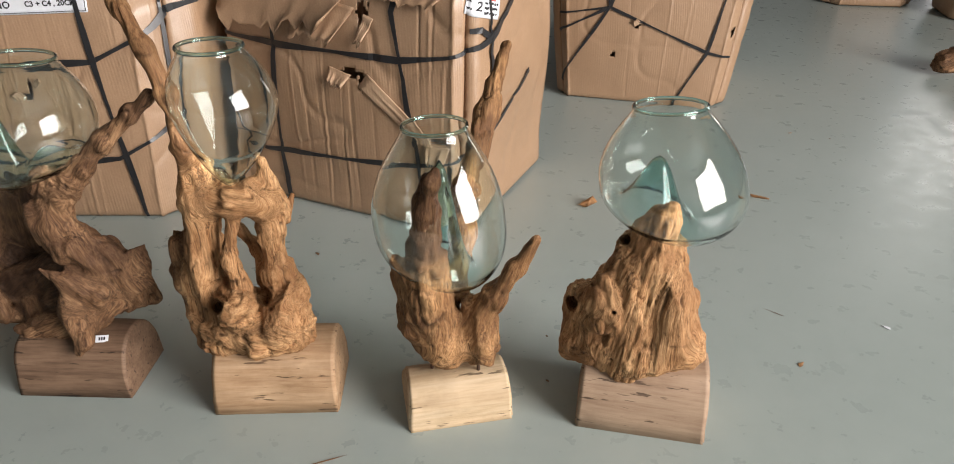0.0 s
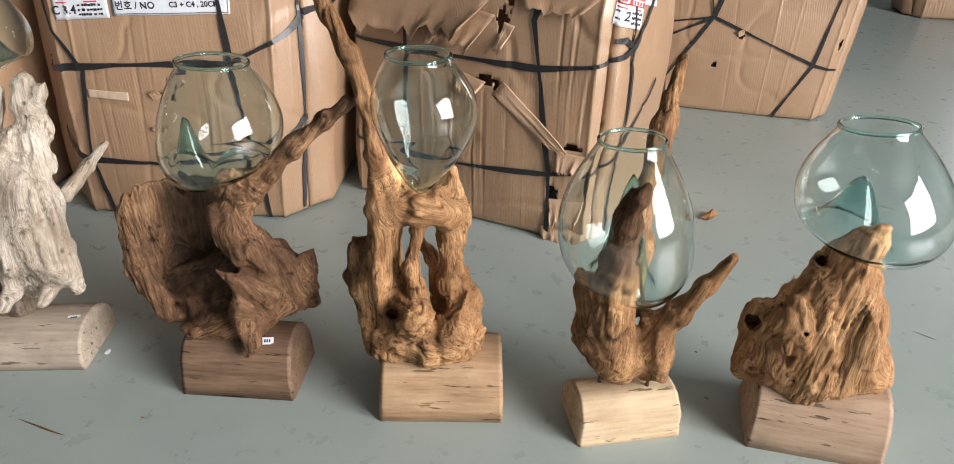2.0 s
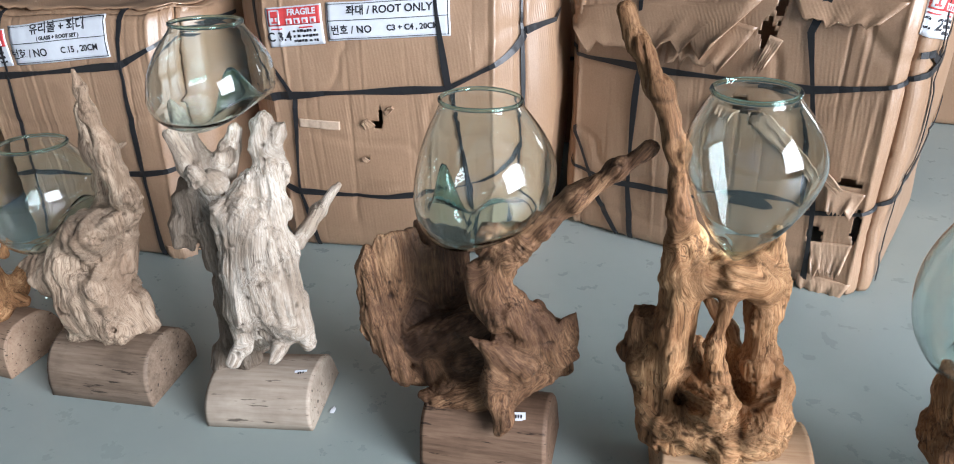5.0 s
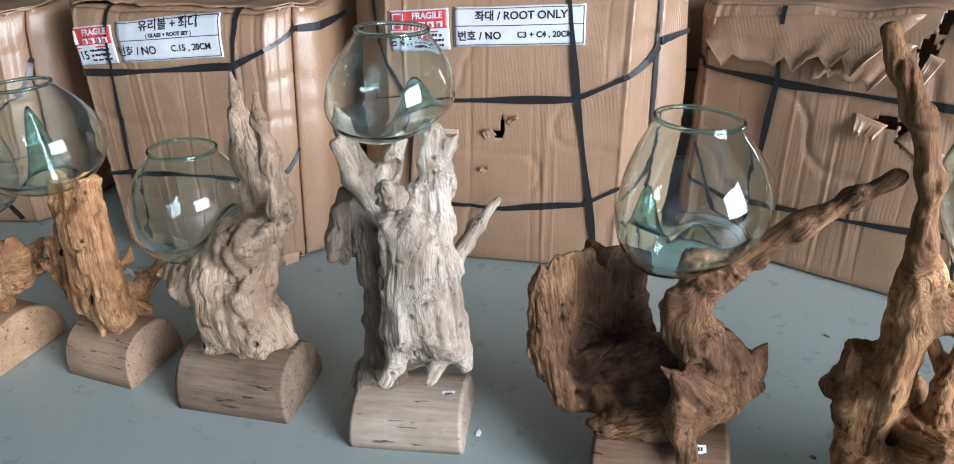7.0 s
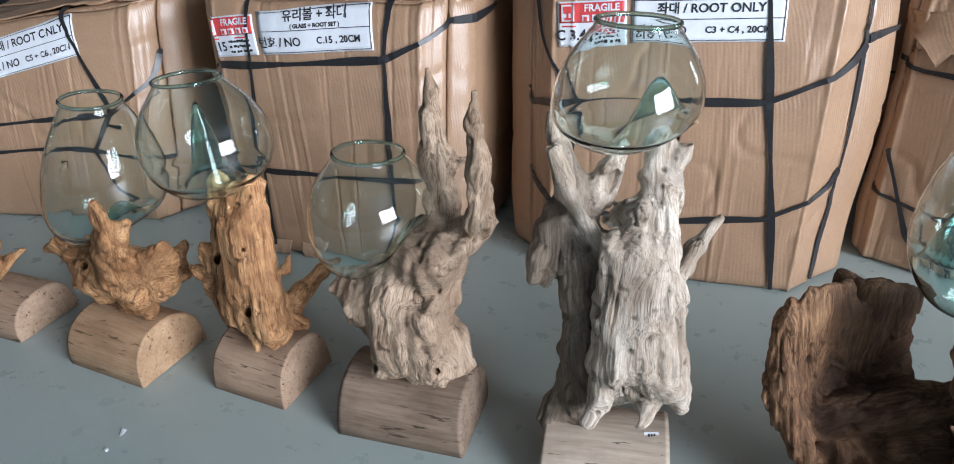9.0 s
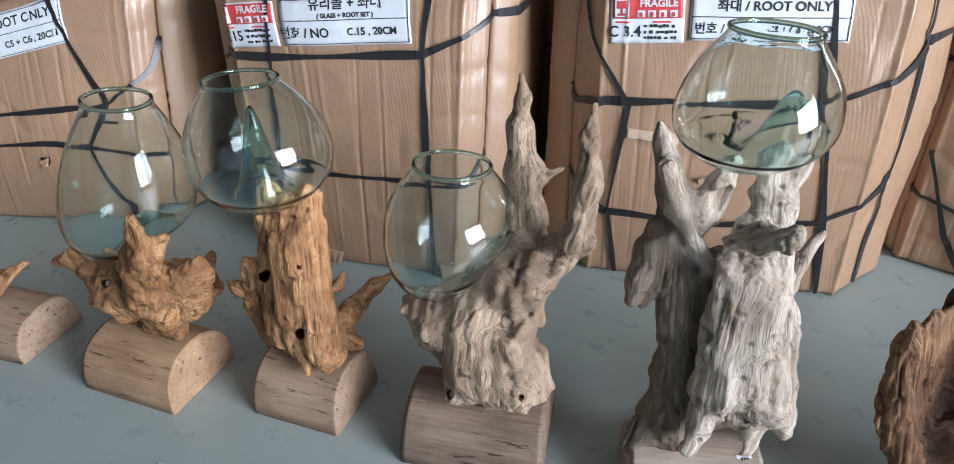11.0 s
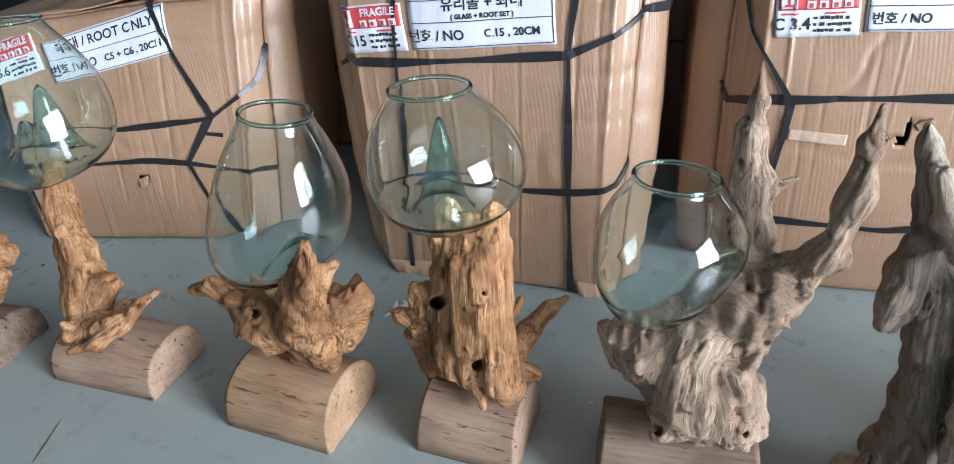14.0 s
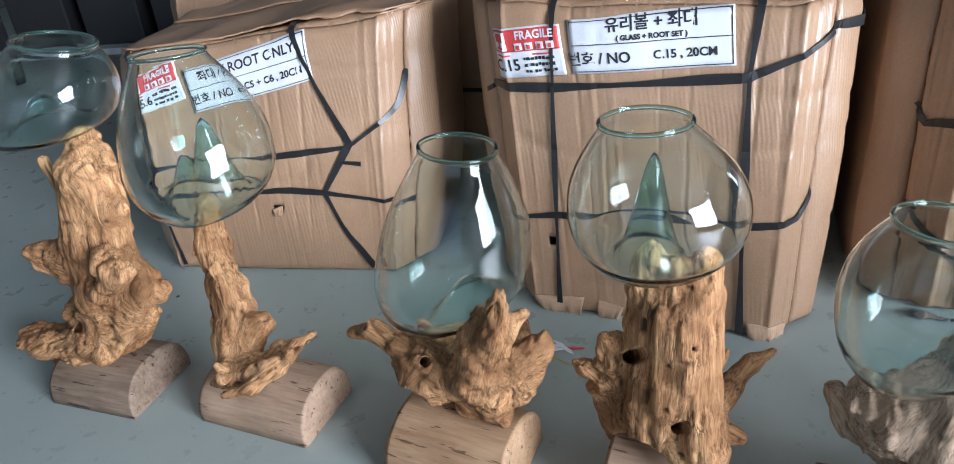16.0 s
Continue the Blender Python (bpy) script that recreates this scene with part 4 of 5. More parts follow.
c.flap(0.1, 0.4, 0.045, 0.26, -127, 0.016, 5)
c.flap(0.03, 0.42, 0.07, 0.04, 165, 0.02, 15)
c.flap(0.31, 0.25, 0.08, 0.06, 175, 0.02, 6)
c.flap(0.3, 0.12, 0.09, 0.09, 185, 0.02, 7)
c.flap(0.12, 0.56, 0.03, 0.08, 160, 0.018, 9)
c.flap(0.3, 0.035, 0.12, 0.05, 178, 0.03, 10)
fragile_label(c, 0.462, 0.6, -14, "C. 2")
sheet = c.patch("shipping_label", 0.62, 0.615, 0.17, 0.075, -12, PAPER, "white printed shipping label, partly hidden")
for bx, bz, bw in ((-0.03, 0.018, 0.07), (0.03, -0.016, 0.08), (-0.05, -0.016, 0.05)):
    c.bar(sheet, bx, bz, bw, 0.012)
c.bar(sheet, 0, 0.002, 0.16, 0.0015)

# carton further back
d = Carton((0.60, 2.955), -10, (0.74, 0.6, 0.66), 53, 0.03, 0.08, 0.07, "brown strapped carton standing further back on the floor", 8, 0.8, cham=0.06)
d.shell(holes=[(-0.03, 0.31, 0.012, 0.012), (-0.12, 0.19, 0.012, 0.008), (0.33, 0.3, 0.01, 0.018)])
d.flap(-0.03, 0.31, 0.03, 0.025, 30, 0.012, 41)
d.strap([(-0.36, 0, 0.33), (-0.14, 0, 0.37), (0.25, 0, 0.22), (0.36, 0, 0.2)])
d.strap([(-0.36, 0, 0.06), (-0.2, 0, 0.28), (-0.14, 0, 0.37), (-0.2, 0, 0.65)])
d.strap([(-0.36, 0, 0.26), (-0.14, 0, 0.37), (-0.05, 0, 0.65)], 0.011)
d.strap([(0.15, 0, 0.01), (0.25, 0, 0.22), (0.3, 0, 0.64)])

# second row and far cartons
# x -2.45 and -3.3 are unseen fillers that keep light out of the gaps
for at, turn, size, seed in (((-1.58, 2.44), 4, (0.8, 0.5, 0.76), 61), ((-0.62, 2.62), -6, (0.8, 0.5, 0.66), 67), ((-2.45, 2.36), 3, (0.75, 0.4, 0.56), 79), ((-3.3, 2.38), 6, (0.8, 0.4, 0.52), 83), ((2.25, 4.85), -4, (0.55, 0.4, 0.4), 71), ((2.9, 4.4), -8, (0.7, 0.5, 0.45), 73)):
    e = Carton(at, turn, size, seed, 0.02, 0.04, 0.02, "plain brown carton in the second row", 10, 0.9)
    e.shell()
    e.lid(seed + 1)
    e.strap([(-size[0] / 2, 0, 0.45 * size[2]), (0, 0, 0.48 * size[2]), (size[0] / 2, 0, 0.45 * size[2])])


# ---- litter on the floor ----
def shard(name, at, size, turn, material, label, seed, flat=0.35, category="debris"):
    """An angular broken flake lying on the floor."""
    rnd = random.Random(seed)
    bm = bmesh.new()
    pts = [bm.verts.new((rnd.gauss(0, 0.4) * size[0], rnd.gauss(0, 0.4) * size[1], rnd.uniform(0, flat) * min(size))) for _ in range(16)]
    bmesh.ops.convex_hull(bm, input=pts)
    bmesh.ops.delete(bm, geom=[v for v in bm.verts if not v.link_faces], context="VERTS")
    low = min(v.co.z for v in bm.verts)
    for v in bm.verts:
        v.co.z -= low
    me = bpy.data.meshes.new(name)
    bm.to_mesh(me)
    bm.free()
    return tagged(part(name, me, material, None, "", False, pose(*at, 0, 0, 0, turn)), label, category, "litter on the floor", "")


shard("bark_chip", (0.346, 2.02), (0.035, 0.024), 10, WOOD["orange"], "curled orange-brown bark chip on the grey floor", 1, 0.9)
shard("bark_chip", (0.86, 2.11), (0.035, 0.01), -15, WOOD["brown"], "thin brown wood splinter on the grey floor", 2, 0.6)
for i in range(46):
    rnd = random.Random(100 + i)
    x, y = rnd.uniform(-3.2, 1.6), rnd.choice((rnd.uniform(0.9, 1.6), rnd.uniform(1.2, 3.0)))
    s = rnd.uniform(0.003, 0.011)
    shard("wood_crumb", (x, y), (s * rnd.uniform(1, 2.5), s), rnd.uniform(0, 180), rnd.choice((WOOD["dark"], WOOD["tan"], PAPER)), "tiny dry wood crumb on the grey floor", i, 0.4)
for i, (dx, dy, tn, m) in enumerate(((0, 0, 20, PAPER), (0.02, 0.008, -30, PAPER), (-0.012, -0.01, 60, PAPER), (0.028, 0.012, 10, RED), (0.012, -0.026, -20, YELLOW), (-0.02, 0.01, 100, PAPER))):
    shard("plastic_shred", (-2.125 + dx, 1.546 + dy), (0.045, 0.007), tn, m, "torn shred of coloured plastic on the floor", 200 + i, 0.8)
for i, (fx, fy, ln) in enumerate(((-1.05, 0.99, 0.09), (-0.2, 0.98, 0.06), (0.5, 1.7, 0.05), (-2.6, 1.02, 0.06), (0.75, 1.5, 0.04))):
    shard("wood_fibre", (fx, fy), (ln, 0.0022), 40 * i - 15, WOOD["dark"], "thin dark wood fibre lying on the floor", 300 + i, 0.8)
w = Wood(40, 0.006)
w.limb((-0.12, 0, 0.06, 0.05), (0.0, 0.02, 0.09, 0.07), (0.13, 0.0, 0.07, 0.05))
w.limb((0.0, 0.02, 0.1, 0.05), (-0.06, -0.03, 0.2, 0.02))
w.limb((0.05, 0, 0.06, 0.06), (0.1, -0.08, 0.03, 0.03))
tagged(part("driftwood_root", w.mesh("driftwood_root"), WOOD["dark"], None, "", True, pose(2.13, 3.42, 0)), "loose dark driftwood root lying on the floor", "root")


def steel_rack(at, turn):
    """A dark shelf rack with uprights, rails and boards."""
    ob = tagged(new("steel_rack"), "dark steel shelf rack with black crates on it", "rack")
    ob.matrix_basis = pose(*at, 0, 0, 0, turn)
    for x in (-0.7, 0.7):
        for y in (-0.25, 0.25):
            part("upright", box_mesh("upright", (x - 0.02, y - 0.02, 0), (x + 0.02, y + 0.02, 1.6), 0.003), RACK, ob, "", False)
    for zz in (0.12, 0.62, 1.12):
        part("shelf_board", box_mesh("shelf_board", (-0.72, -0.27, zz), (0.72, 0.27, zz + 0.03), 0.003), GREYRAIL, ob, "grey shelf board", False)
    return ob


steel_rack((-4.55, 3.3), 18)
for i in range(4):
    cx = -5.05 + 0.33 * i
    tagged(part("plastic_crate", box_mesh("plastic_crate", (-0.14, -0.2, 0), (0.14, 0.2, 0.36), 0.012), RACK, None, "", False, pose(cx, 3.14 + 0.107 * i, 0.15, 0, 0, 18)), "black plastic crate on the rack shelf", "crate", "crates on the rack")

# ---- the row of vases ----
w = Wood(3)
w.limb((-0.023, 0.000, 0.154, 0.068), (-0.035, 0.000, 0.254, 0.066), (-0.018, -0.010, 0.348, 0.046), (0.006, -0.040, 0.438, 0.021), (0.015, -0.050, 0.466, 0.010))
w.limb((0.067, 0.000, 0.160, 0.035), (0.050, 0.010, 0.252, 0.036), (0.032, 0.010, 0.350, 0.027), (0.031, 0.010, 0.376, 0.016))
w.limb((0.022, -0.010, 0.158, 0.044), (0.010, -0.010, 0.263, 0.040), (0.007, -0.010, 0.349, 0.028))
w.limb((0.088, 0.000, 0.168, 0.022), (0.106, 0.000, 0.176, 0.011))
w.limb((-0.103, 0.010, 0.162, 0.038), (-0.108, 0.030, 0.229, 0.029), (-0.084, -0.030, 0.278, 0.029))
w.limb((-0.115, 0.010, 0.133, 0.025), (-0.085, -0.020, 0.142, 0.018))
w.limb((-0.060, -0.010, 0.138, 0.026), (0.014, 0.000, 0.132, 0.027), (0.065, 0.000, 0.146, 0.022))
w.limb((-0.081, -0.040, 0.316, 0.012), (-0.066, -0.050, 0.262, 0.016), (-0.080, -0.050, 0.229, 0.012))
w.plate([(-0.05, 0.38), (-0.01, 0.43), (0.045, 0.36), (0.07, 0.31), (0.09, 0.24), (0.11, 0.17), (0.09, 0.145), (0.03, 0.115), (-0.04, 0.12), (-0.07, 0.32)], -0.02, 0.045, (-0.1, 0.05))
w.plate([(-0.13, 0.28), (-0.09, 0.27), (-0.05, 0.2), (-0.03, 0.13), (-0.09, 0.12), (-0.135, 0.16), (-0.135, 0.23)], 0.0, 0.03)
w.cut((-0.137, -0.040, 0.261, 0.013), (-0.119, 0.040, 0.221, 0.012))
w.cut((-0.063, -0.060, 0.405, 0.010), (-0.035, 0.020, 0.365, 0.008))
w.cut((-0.114, -0.080, 0.332, 0.003), (-0.094, -0.020, 0.292, 0.003))
w.cut((-0.070, -0.090, 0.285, 0.004), (-0.055, -0.040, 0.253, 0.003))
vase(w, at=(0.370, 1.165), seat=(0.018, 0.005, -7.7), log=(0.232, 0.160, 0.130), bowl=((0.009, 0.055, 0.599), (0.024, 0.030, 0.463), (0.040, 0.005, 0.378), 0.055, 0.120),
     dents=[(0.001, 0.030, 0.517, 0.043)], rods=[], tone="tan", base_tone="buff", label="clear glass bowl sagging over tapered tan driftwood on a half-log")

w = Wood(4)
w.limb((-0.021, 0.000, 0.154, 0.042), (-0.046, 0.000, 0.201, 0.048), (-0.069, -0.010, 0.285, 0.032), (-0.096, -0.010, 0.328, 0.009))
w.limb((-0.033, -0.010, 0.175, 0.040), (-0.038, -0.030, 0.287, 0.034), (-0.039, -0.040, 0.355, 0.028))
w.limb((-0.039, -0.040, 0.355, 0.028), (-0.036, -0.050, 0.401, 0.023), (-0.031, -0.060, 0.462, 0.017), (-0.021, -0.080, 0.514, 0.010), (-0.014, -0.080, 0.532, 0.005), dark=0.8)
w.limb((-0.039, -0.040, 0.412, 0.018), (-0.035, -0.050, 0.478, 0.009), (-0.032, -0.060, 0.514, 0.004), dark=0.8)
w.limb((0.052, 0.000, 0.145, 0.029), (0.047, 0.000, 0.172, 0.037), (0.054, 0.000, 0.220, 0.024), (0.079, -0.020, 0.275, 0.018), (0.112, -0.030, 0.332, 0.013), (0.143, -0.040, 0.395, 0.010))
w.limb((-0.002, 0.000, 0.131, 0.031), (0.052, 0.000, 0.146, 0.029))
w.limb((0.002, 0.035, 0.250, 0.026), (0.017, 0.135, 0.400, 0.021), (0.047, 0.235, 0.520, 0.019), (0.076, 0.313, 0.617, 0.012), dark=0.2)
w.plate([(-0.1, 0.33), (-0.06, 0.33), (-0.02, 0.3), (0.0, 0.21), (0.035, 0.16), (0.01, 0.11), (-0.055, 0.125), (-0.08, 0.23)], -0.02, 0.026)
w.plate([(0.02, 0.245), (0.07, 0.255), (0.06, 0.2), (0.075, 0.17), (0.075, 0.12), (0.03, 0.105), (0.035, 0.17)], -0.012, 0.026)
w.cut((0.008, -0.070, 0.287, 0.013), (0.020, 0.000, 0.283, 0.015))
w.cut((-0.077, -0.080, 0.270, 0.006), (-0.073, -0.050, 0.311, 0.005))
vase(w, at=(0.028, 1.155), seat=(0.005, -0.003, 15.8), log=(0.194, 0.125, 0.085), bowl=((-0.030, 0.045, 0.557), (-0.024, 0.030, 0.385), (-0.005, 0.015, 0.265), 0.051, 0.114),
     dents=[(-0.021, 0.030, 0.508, 0.034)], rods=[(-0.040, 0.103), (0.048, 0.101)], sag=2.2, tone="brown", base_tone="pale", square=True, tag=(-0.03, 0.02), label="tall glass bowl between forked brown driftwood prongs on pale block")

w = Wood(5)
w.limb((-0.072, 0.000, 0.137, 0.049), (-0.092, 0.000, 0.260, 0.033), (-0.071, 0.000, 0.338, 0.029), (-0.066, 0.000, 0.411, 0.030), (-0.067, 0.010, 0.463, 0.023), (-0.074, 0.010, 0.494, 0.014))
w.limb((-0.045, 0.010, 0.282, 0.018), (-0.063, 0.010, 0.201, 0.032), (-0.006, 0.010, 0.190, 0.034))
w.limb((-0.116, 0.010, 0.330, 0.024), (-0.121, 0.010, 0.265, 0.022), (-0.105, 0.000, 0.219, 0.025), dark=0.8)
w.limb((-0.054, 0.000, 0.138, 0.048), (0.016, 0.000, 0.142, 0.051), (0.065, 0.000, 0.153, 0.039), (0.071, 0.000, 0.229, 0.031))
w.limb((-0.024, -0.030, 0.231, 0.031), (-0.014, -0.050, 0.226, 0.032), (-0.009, -0.080, 0.244, 0.023))
w.limb((0.065, 0.000, 0.215, 0.031), (0.051, 0.000, 0.281, 0.025), (0.045, 0.010, 0.350, 0.021), (0.052, 0.030, 0.400, 0.022), (0.045, 0.020, 0.452, 0.014), (0.050, 0.010, 0.492, 0.006))
w.limb((-0.053, 0.000, 0.417, 0.027), (-0.003, -0.010, 0.430, 0.024), (0.038, 0.020, 0.413, 0.025))
w.limb((-0.006, -0.020, 0.398, 0.009), (-0.019, -0.030, 0.321, 0.013), (-0.007, -0.030, 0.258, 0.017))
w.limb((-0.029, 0.040, 0.352, 0.009), (0.006, 0.040, 0.303, 0.010), (0.021, 0.020, 0.253, 0.015))
w.limb((0.061, 0.060, 0.354, 0.009), (0.069, 0.080, 0.394, 0.005))
w.limb((-0.080, -0.030, 0.159, 0.020), (-0.115, -0.030, 0.193, 0.006))
w.limb((0.012, -0.040, 0.152, 0.033), (0.065, -0.020, 0.147, 0.027))
w.limb((-0.071, 0.010, 0.430, 0.015), (-0.081, 0.005, 0.520, 0.014), (-0.089, 0.007, 0.600, 0.014), (-0.118, 0.020, 0.680, 0.013), (-0.146, 0.030, 0.735, 0.012), (-0.168, 0.040, 0.775, 0.010), dark=0.7)
w.plate([(-0.08, 0.47), (-0.04, 0.43), (-0.05, 0.38), (-0.05, 0.23), (-0.03, 0.13), (-0.08, 0.14), (-0.11, 0.22), (-0.1, 0.37)], -0.01, 0.032)
w.plate([(-0.04, 0.225), (0.02, 0.22), (0.08, 0.27), (0.1, 0.18), (0.07, 0.14), (-0.04, 0.13), (-0.1, 0.16)], -0.02, 0.045)
w.plate([(-0.07, 0.42), (0.03, 0.465), (0.06, 0.42), (0.05, 0.39), (-0.02, 0.395)], 0.0, 0.024)
w.cut((-0.033, -0.090, 0.258, 0.015), (-0.061, -0.020, 0.208, 0.011))
w.cut((0.045, -0.090, 0.283, 0.013), (0.028, -0.010, 0.227, 0.014))
w.cut((-0.061, -0.060, 0.288, 0.005), (-0.060, -0.050, 0.368, 0.004))
vase(w, at=(-0.344, 1.170), seat=(0.029, 0.008, 6.2), log=(0.233, 0.160, 0.130), bowl=((-0.004, 0.005, 0.685), (0.008, 0.000, 0.596), (-0.005, -0.005, 0.449), 0.049, 0.087),
     dents=[(-0.017, 0.000, 0.476, 0.009)], rods=[], sag=1.4, tone="tan", base_tone="tan", label="angular glass bowl on hollow tan driftwood with a long branch")

w = Wood(6)
w.limb((-0.144, 0.010, 0.138, 0.018), (-0.188, 0.030, 0.245, 0.022), (-0.200, 0.040, 0.338, 0.014), (-0.199, 0.050, 0.371, 0.006))
w.limb((-0.09, 0.100, 0.16, 0.016), (-0.08, 0.105, 0.38, 0.012), dark=0.7)
w.limb((-0.120, 0.060, 0.185, 0.041), (-0.020, 0.050, 0.225, 0.036), (0.046, 0.030, 0.269, 0.025), dark=0.8)
w.limb((0.067, 0.000, 0.425, 0.026), (0.029, 0.000, 0.357, 0.030), (0.055, 0.000, 0.313, 0.031), (0.088, 0.020, 0.270, 0.035), (0.107, 0.040, 0.217, 0.038), (0.104, 0.050, 0.160, 0.029), (0.134, 0.080, 0.138, 0.010))
w.limb((0.032, 0.000, 0.369, 0.024), (0.046, 0.000, 0.430, 0.026), (0.084, 0.000, 0.438, 0.021))
w.limb((0.063, 0.000, 0.413, 0.021), (0.113, 0.000, 0.462, 0.017), (0.167, 0.000, 0.515, 0.014), (0.226, 0.000, 0.565, 0.011), (0.268, 0.000, 0.599, 0.009))
w.limb((0.084, -0.020, 0.208, 0.023), (0.048, -0.030, 0.240, 0.015), (0.007, -0.040, 0.275, 0.004))
w.limb((0.053, 0.000, 0.142, 0.028), (-0.015, -0.010, 0.120, 0.024), (-0.072, -0.020, 0.108, 0.015), (-0.101, -0.020, 0.118, 0.005))
w.limb((0.046, -0.040, 0.150, 0.017), (0.063, -0.060, 0.130, 0.014), (0.053, -0.070, 0.107, 0.006))
w.limb((-0.054, 0.010, 0.124, 0.024), (-0.085, 0.040, 0.142, 0.027))
w.limb((0.096, 0.010, 0.173, 0.028), (0.050, 0.000, 0.149, 0.024))
w.limb((0.138, 0.040, 0.240, 0.021), (0.144, 0.080, 0.142, 0.007))
w.limb((-0.121, 0.030, 0.117, 0.017), (-0.139, 0.010, 0.119, 0.007))
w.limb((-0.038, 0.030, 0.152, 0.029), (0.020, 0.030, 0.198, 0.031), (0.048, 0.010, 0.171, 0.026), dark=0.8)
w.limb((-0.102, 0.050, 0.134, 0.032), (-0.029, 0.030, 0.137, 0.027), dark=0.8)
w.plate([(-0.18, 0.39), (-0.12, 0.4), (-0.09, 0.34), (-0.11, 0.14), (-0.17, 0.12), (-0.215, 0.22), (-0.21, 0.33)], 0.05, 0.014, (0.5, 0.12))
w.plate([(-0.14, 0.39), (-0.03, 0.385), (-0.02, 0.28), (0.01, 0.2), (-0.03, 0.14), (-0.12, 0.13), (-0.14, 0.26)], 0.1, 0.014, (-0.1, 0.1))
w.plate([(0.0, 0.4), (0.05, 0.41), (0.07, 0.33), (0.14, 0.29), (0.12, 0.22), (0.04, 0.25), (0.0, 0.31)], 0.0, 0.018, (0.3, 0.0))
w.plate([(0.05, 0.27), (0.165, 0.285), (0.17, 0.2), (0.09, 0.155), (0.04, 0.145), (0.01, 0.18)], -0.01, 0.014, (0.5, 0.2))
w.plate([(-0.1, 0.125), (-0.03, 0.155), (0.13, 0.17), (0.06, 0.12), (0.01, 0.112), (-0.07, 0.113)], -0.02, 0.018, (0.0, 0.6))
vase(w, at=(-0.737, 1.190), seat=(0.018, -0.000, 2.1), log=(0.223, 0.150, 0.120), bowl=((0.020, 0.050, 0.644), (0.029, 0.030, 0.520), (-0.005, 0.010, 0.415), 0.059, 0.109),
     dents=[(-0.039, 0.030, 0.539, 0.021), (0.034, 0.030, 0.486, 0.043)], rods=[], tone="dark", base_tone="dark", tag=(0.06, -0.035), label="round glass bowl on dark brown flared driftwood with side branch")

w = Wood(7)
w.limb((0.077, -0.020, 0.204, 0.021), (0.062, -0.010, 0.257, 0.027), (0.041, 0.010, 0.348, 0.033), (0.029, 0.040, 0.410, 0.027), (0.018, 0.070, 0.466, 0.026), (0.013, 0.080, 0.508, 0.023), (0.010, 0.090, 0.554, 0.020))
w.limb((0.024, 0.080, 0.514, 0.013), (0.043, 0.090, 0.543, 0.010), (0.057, 0.090, 0.561, 0.004))
w.limb((-0.033, -0.050, 0.169, 0.014), (-0.032, -0.040, 0.244, 0.019), (-0.026, -0.020, 0.329, 0.024), (-0.021, 0.000, 0.419, 0.023), (-0.016, 0.030, 0.446, 0.020), (-0.010, 0.050, 0.469, 0.017))
w.limb((0.020, -0.020, 0.259, 0.025), (0.008, 0.000, 0.351, 0.027), (0.004, 0.030, 0.413, 0.024))
w.limb((0.066, -0.020, 0.202, 0.023), (0.089, -0.020, 0.173, 0.013), (0.090, -0.020, 0.200, 0.008))
w.limb((0.047, -0.040, 0.175, 0.012), (0.033, -0.060, 0.157, 0.010))
w.limb((-0.029, -0.050, 0.170, 0.013), (-0.046, -0.070, 0.147, 0.011))
w.limb((-0.034, -0.020, 0.488, 0.017), (-0.006, -0.050, 0.506, 0.016), (0.013, -0.110, 0.544, 0.012), (0.015, -0.120, 0.564, 0.008))
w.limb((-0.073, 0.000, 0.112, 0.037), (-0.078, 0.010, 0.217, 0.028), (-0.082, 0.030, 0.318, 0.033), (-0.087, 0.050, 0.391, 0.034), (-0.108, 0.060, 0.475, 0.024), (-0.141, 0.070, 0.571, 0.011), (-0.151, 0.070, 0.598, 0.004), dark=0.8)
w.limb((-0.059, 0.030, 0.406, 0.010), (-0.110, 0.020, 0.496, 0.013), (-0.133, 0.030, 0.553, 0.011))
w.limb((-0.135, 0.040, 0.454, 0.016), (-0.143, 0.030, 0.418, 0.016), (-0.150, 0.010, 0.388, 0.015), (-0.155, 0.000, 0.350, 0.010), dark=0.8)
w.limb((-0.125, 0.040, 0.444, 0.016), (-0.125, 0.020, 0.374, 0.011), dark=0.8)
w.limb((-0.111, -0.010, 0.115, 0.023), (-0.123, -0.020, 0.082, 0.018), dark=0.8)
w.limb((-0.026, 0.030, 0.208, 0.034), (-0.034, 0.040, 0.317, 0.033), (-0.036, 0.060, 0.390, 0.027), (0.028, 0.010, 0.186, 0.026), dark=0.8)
w.plate([(-0.05, 0.45), (0.0, 0.46), (0.045, 0.42), (0.055, 0.38), (0.075, 0.22), (0.045, 0.2), (0.02, 0.215), (-0.04, 0.2), (-0.05, 0.33)], -0.03, 0.024, (0.0, 0.12))
w.plate([(-0.12, 0.41), (-0.06, 0.41), (-0.04, 0.34), (-0.04, 0.1), (-0.1, 0.09), (-0.13, 0.1), (-0.095, 0.2)], 0.03, 0.026)
w.plate([(-0.15, 0.44), (-0.11, 0.46), (-0.115, 0.39), (-0.14, 0.32), (-0.165, 0.35)], 0.02, 0.01)
w.cut((-0.050, -0.100, 0.500, 0.015), (-0.052, 0.060, 0.500, 0.018))
w.cut((0.000, -0.120, 0.220, 0.012), (0.038, -0.010, 0.110, 0.012))
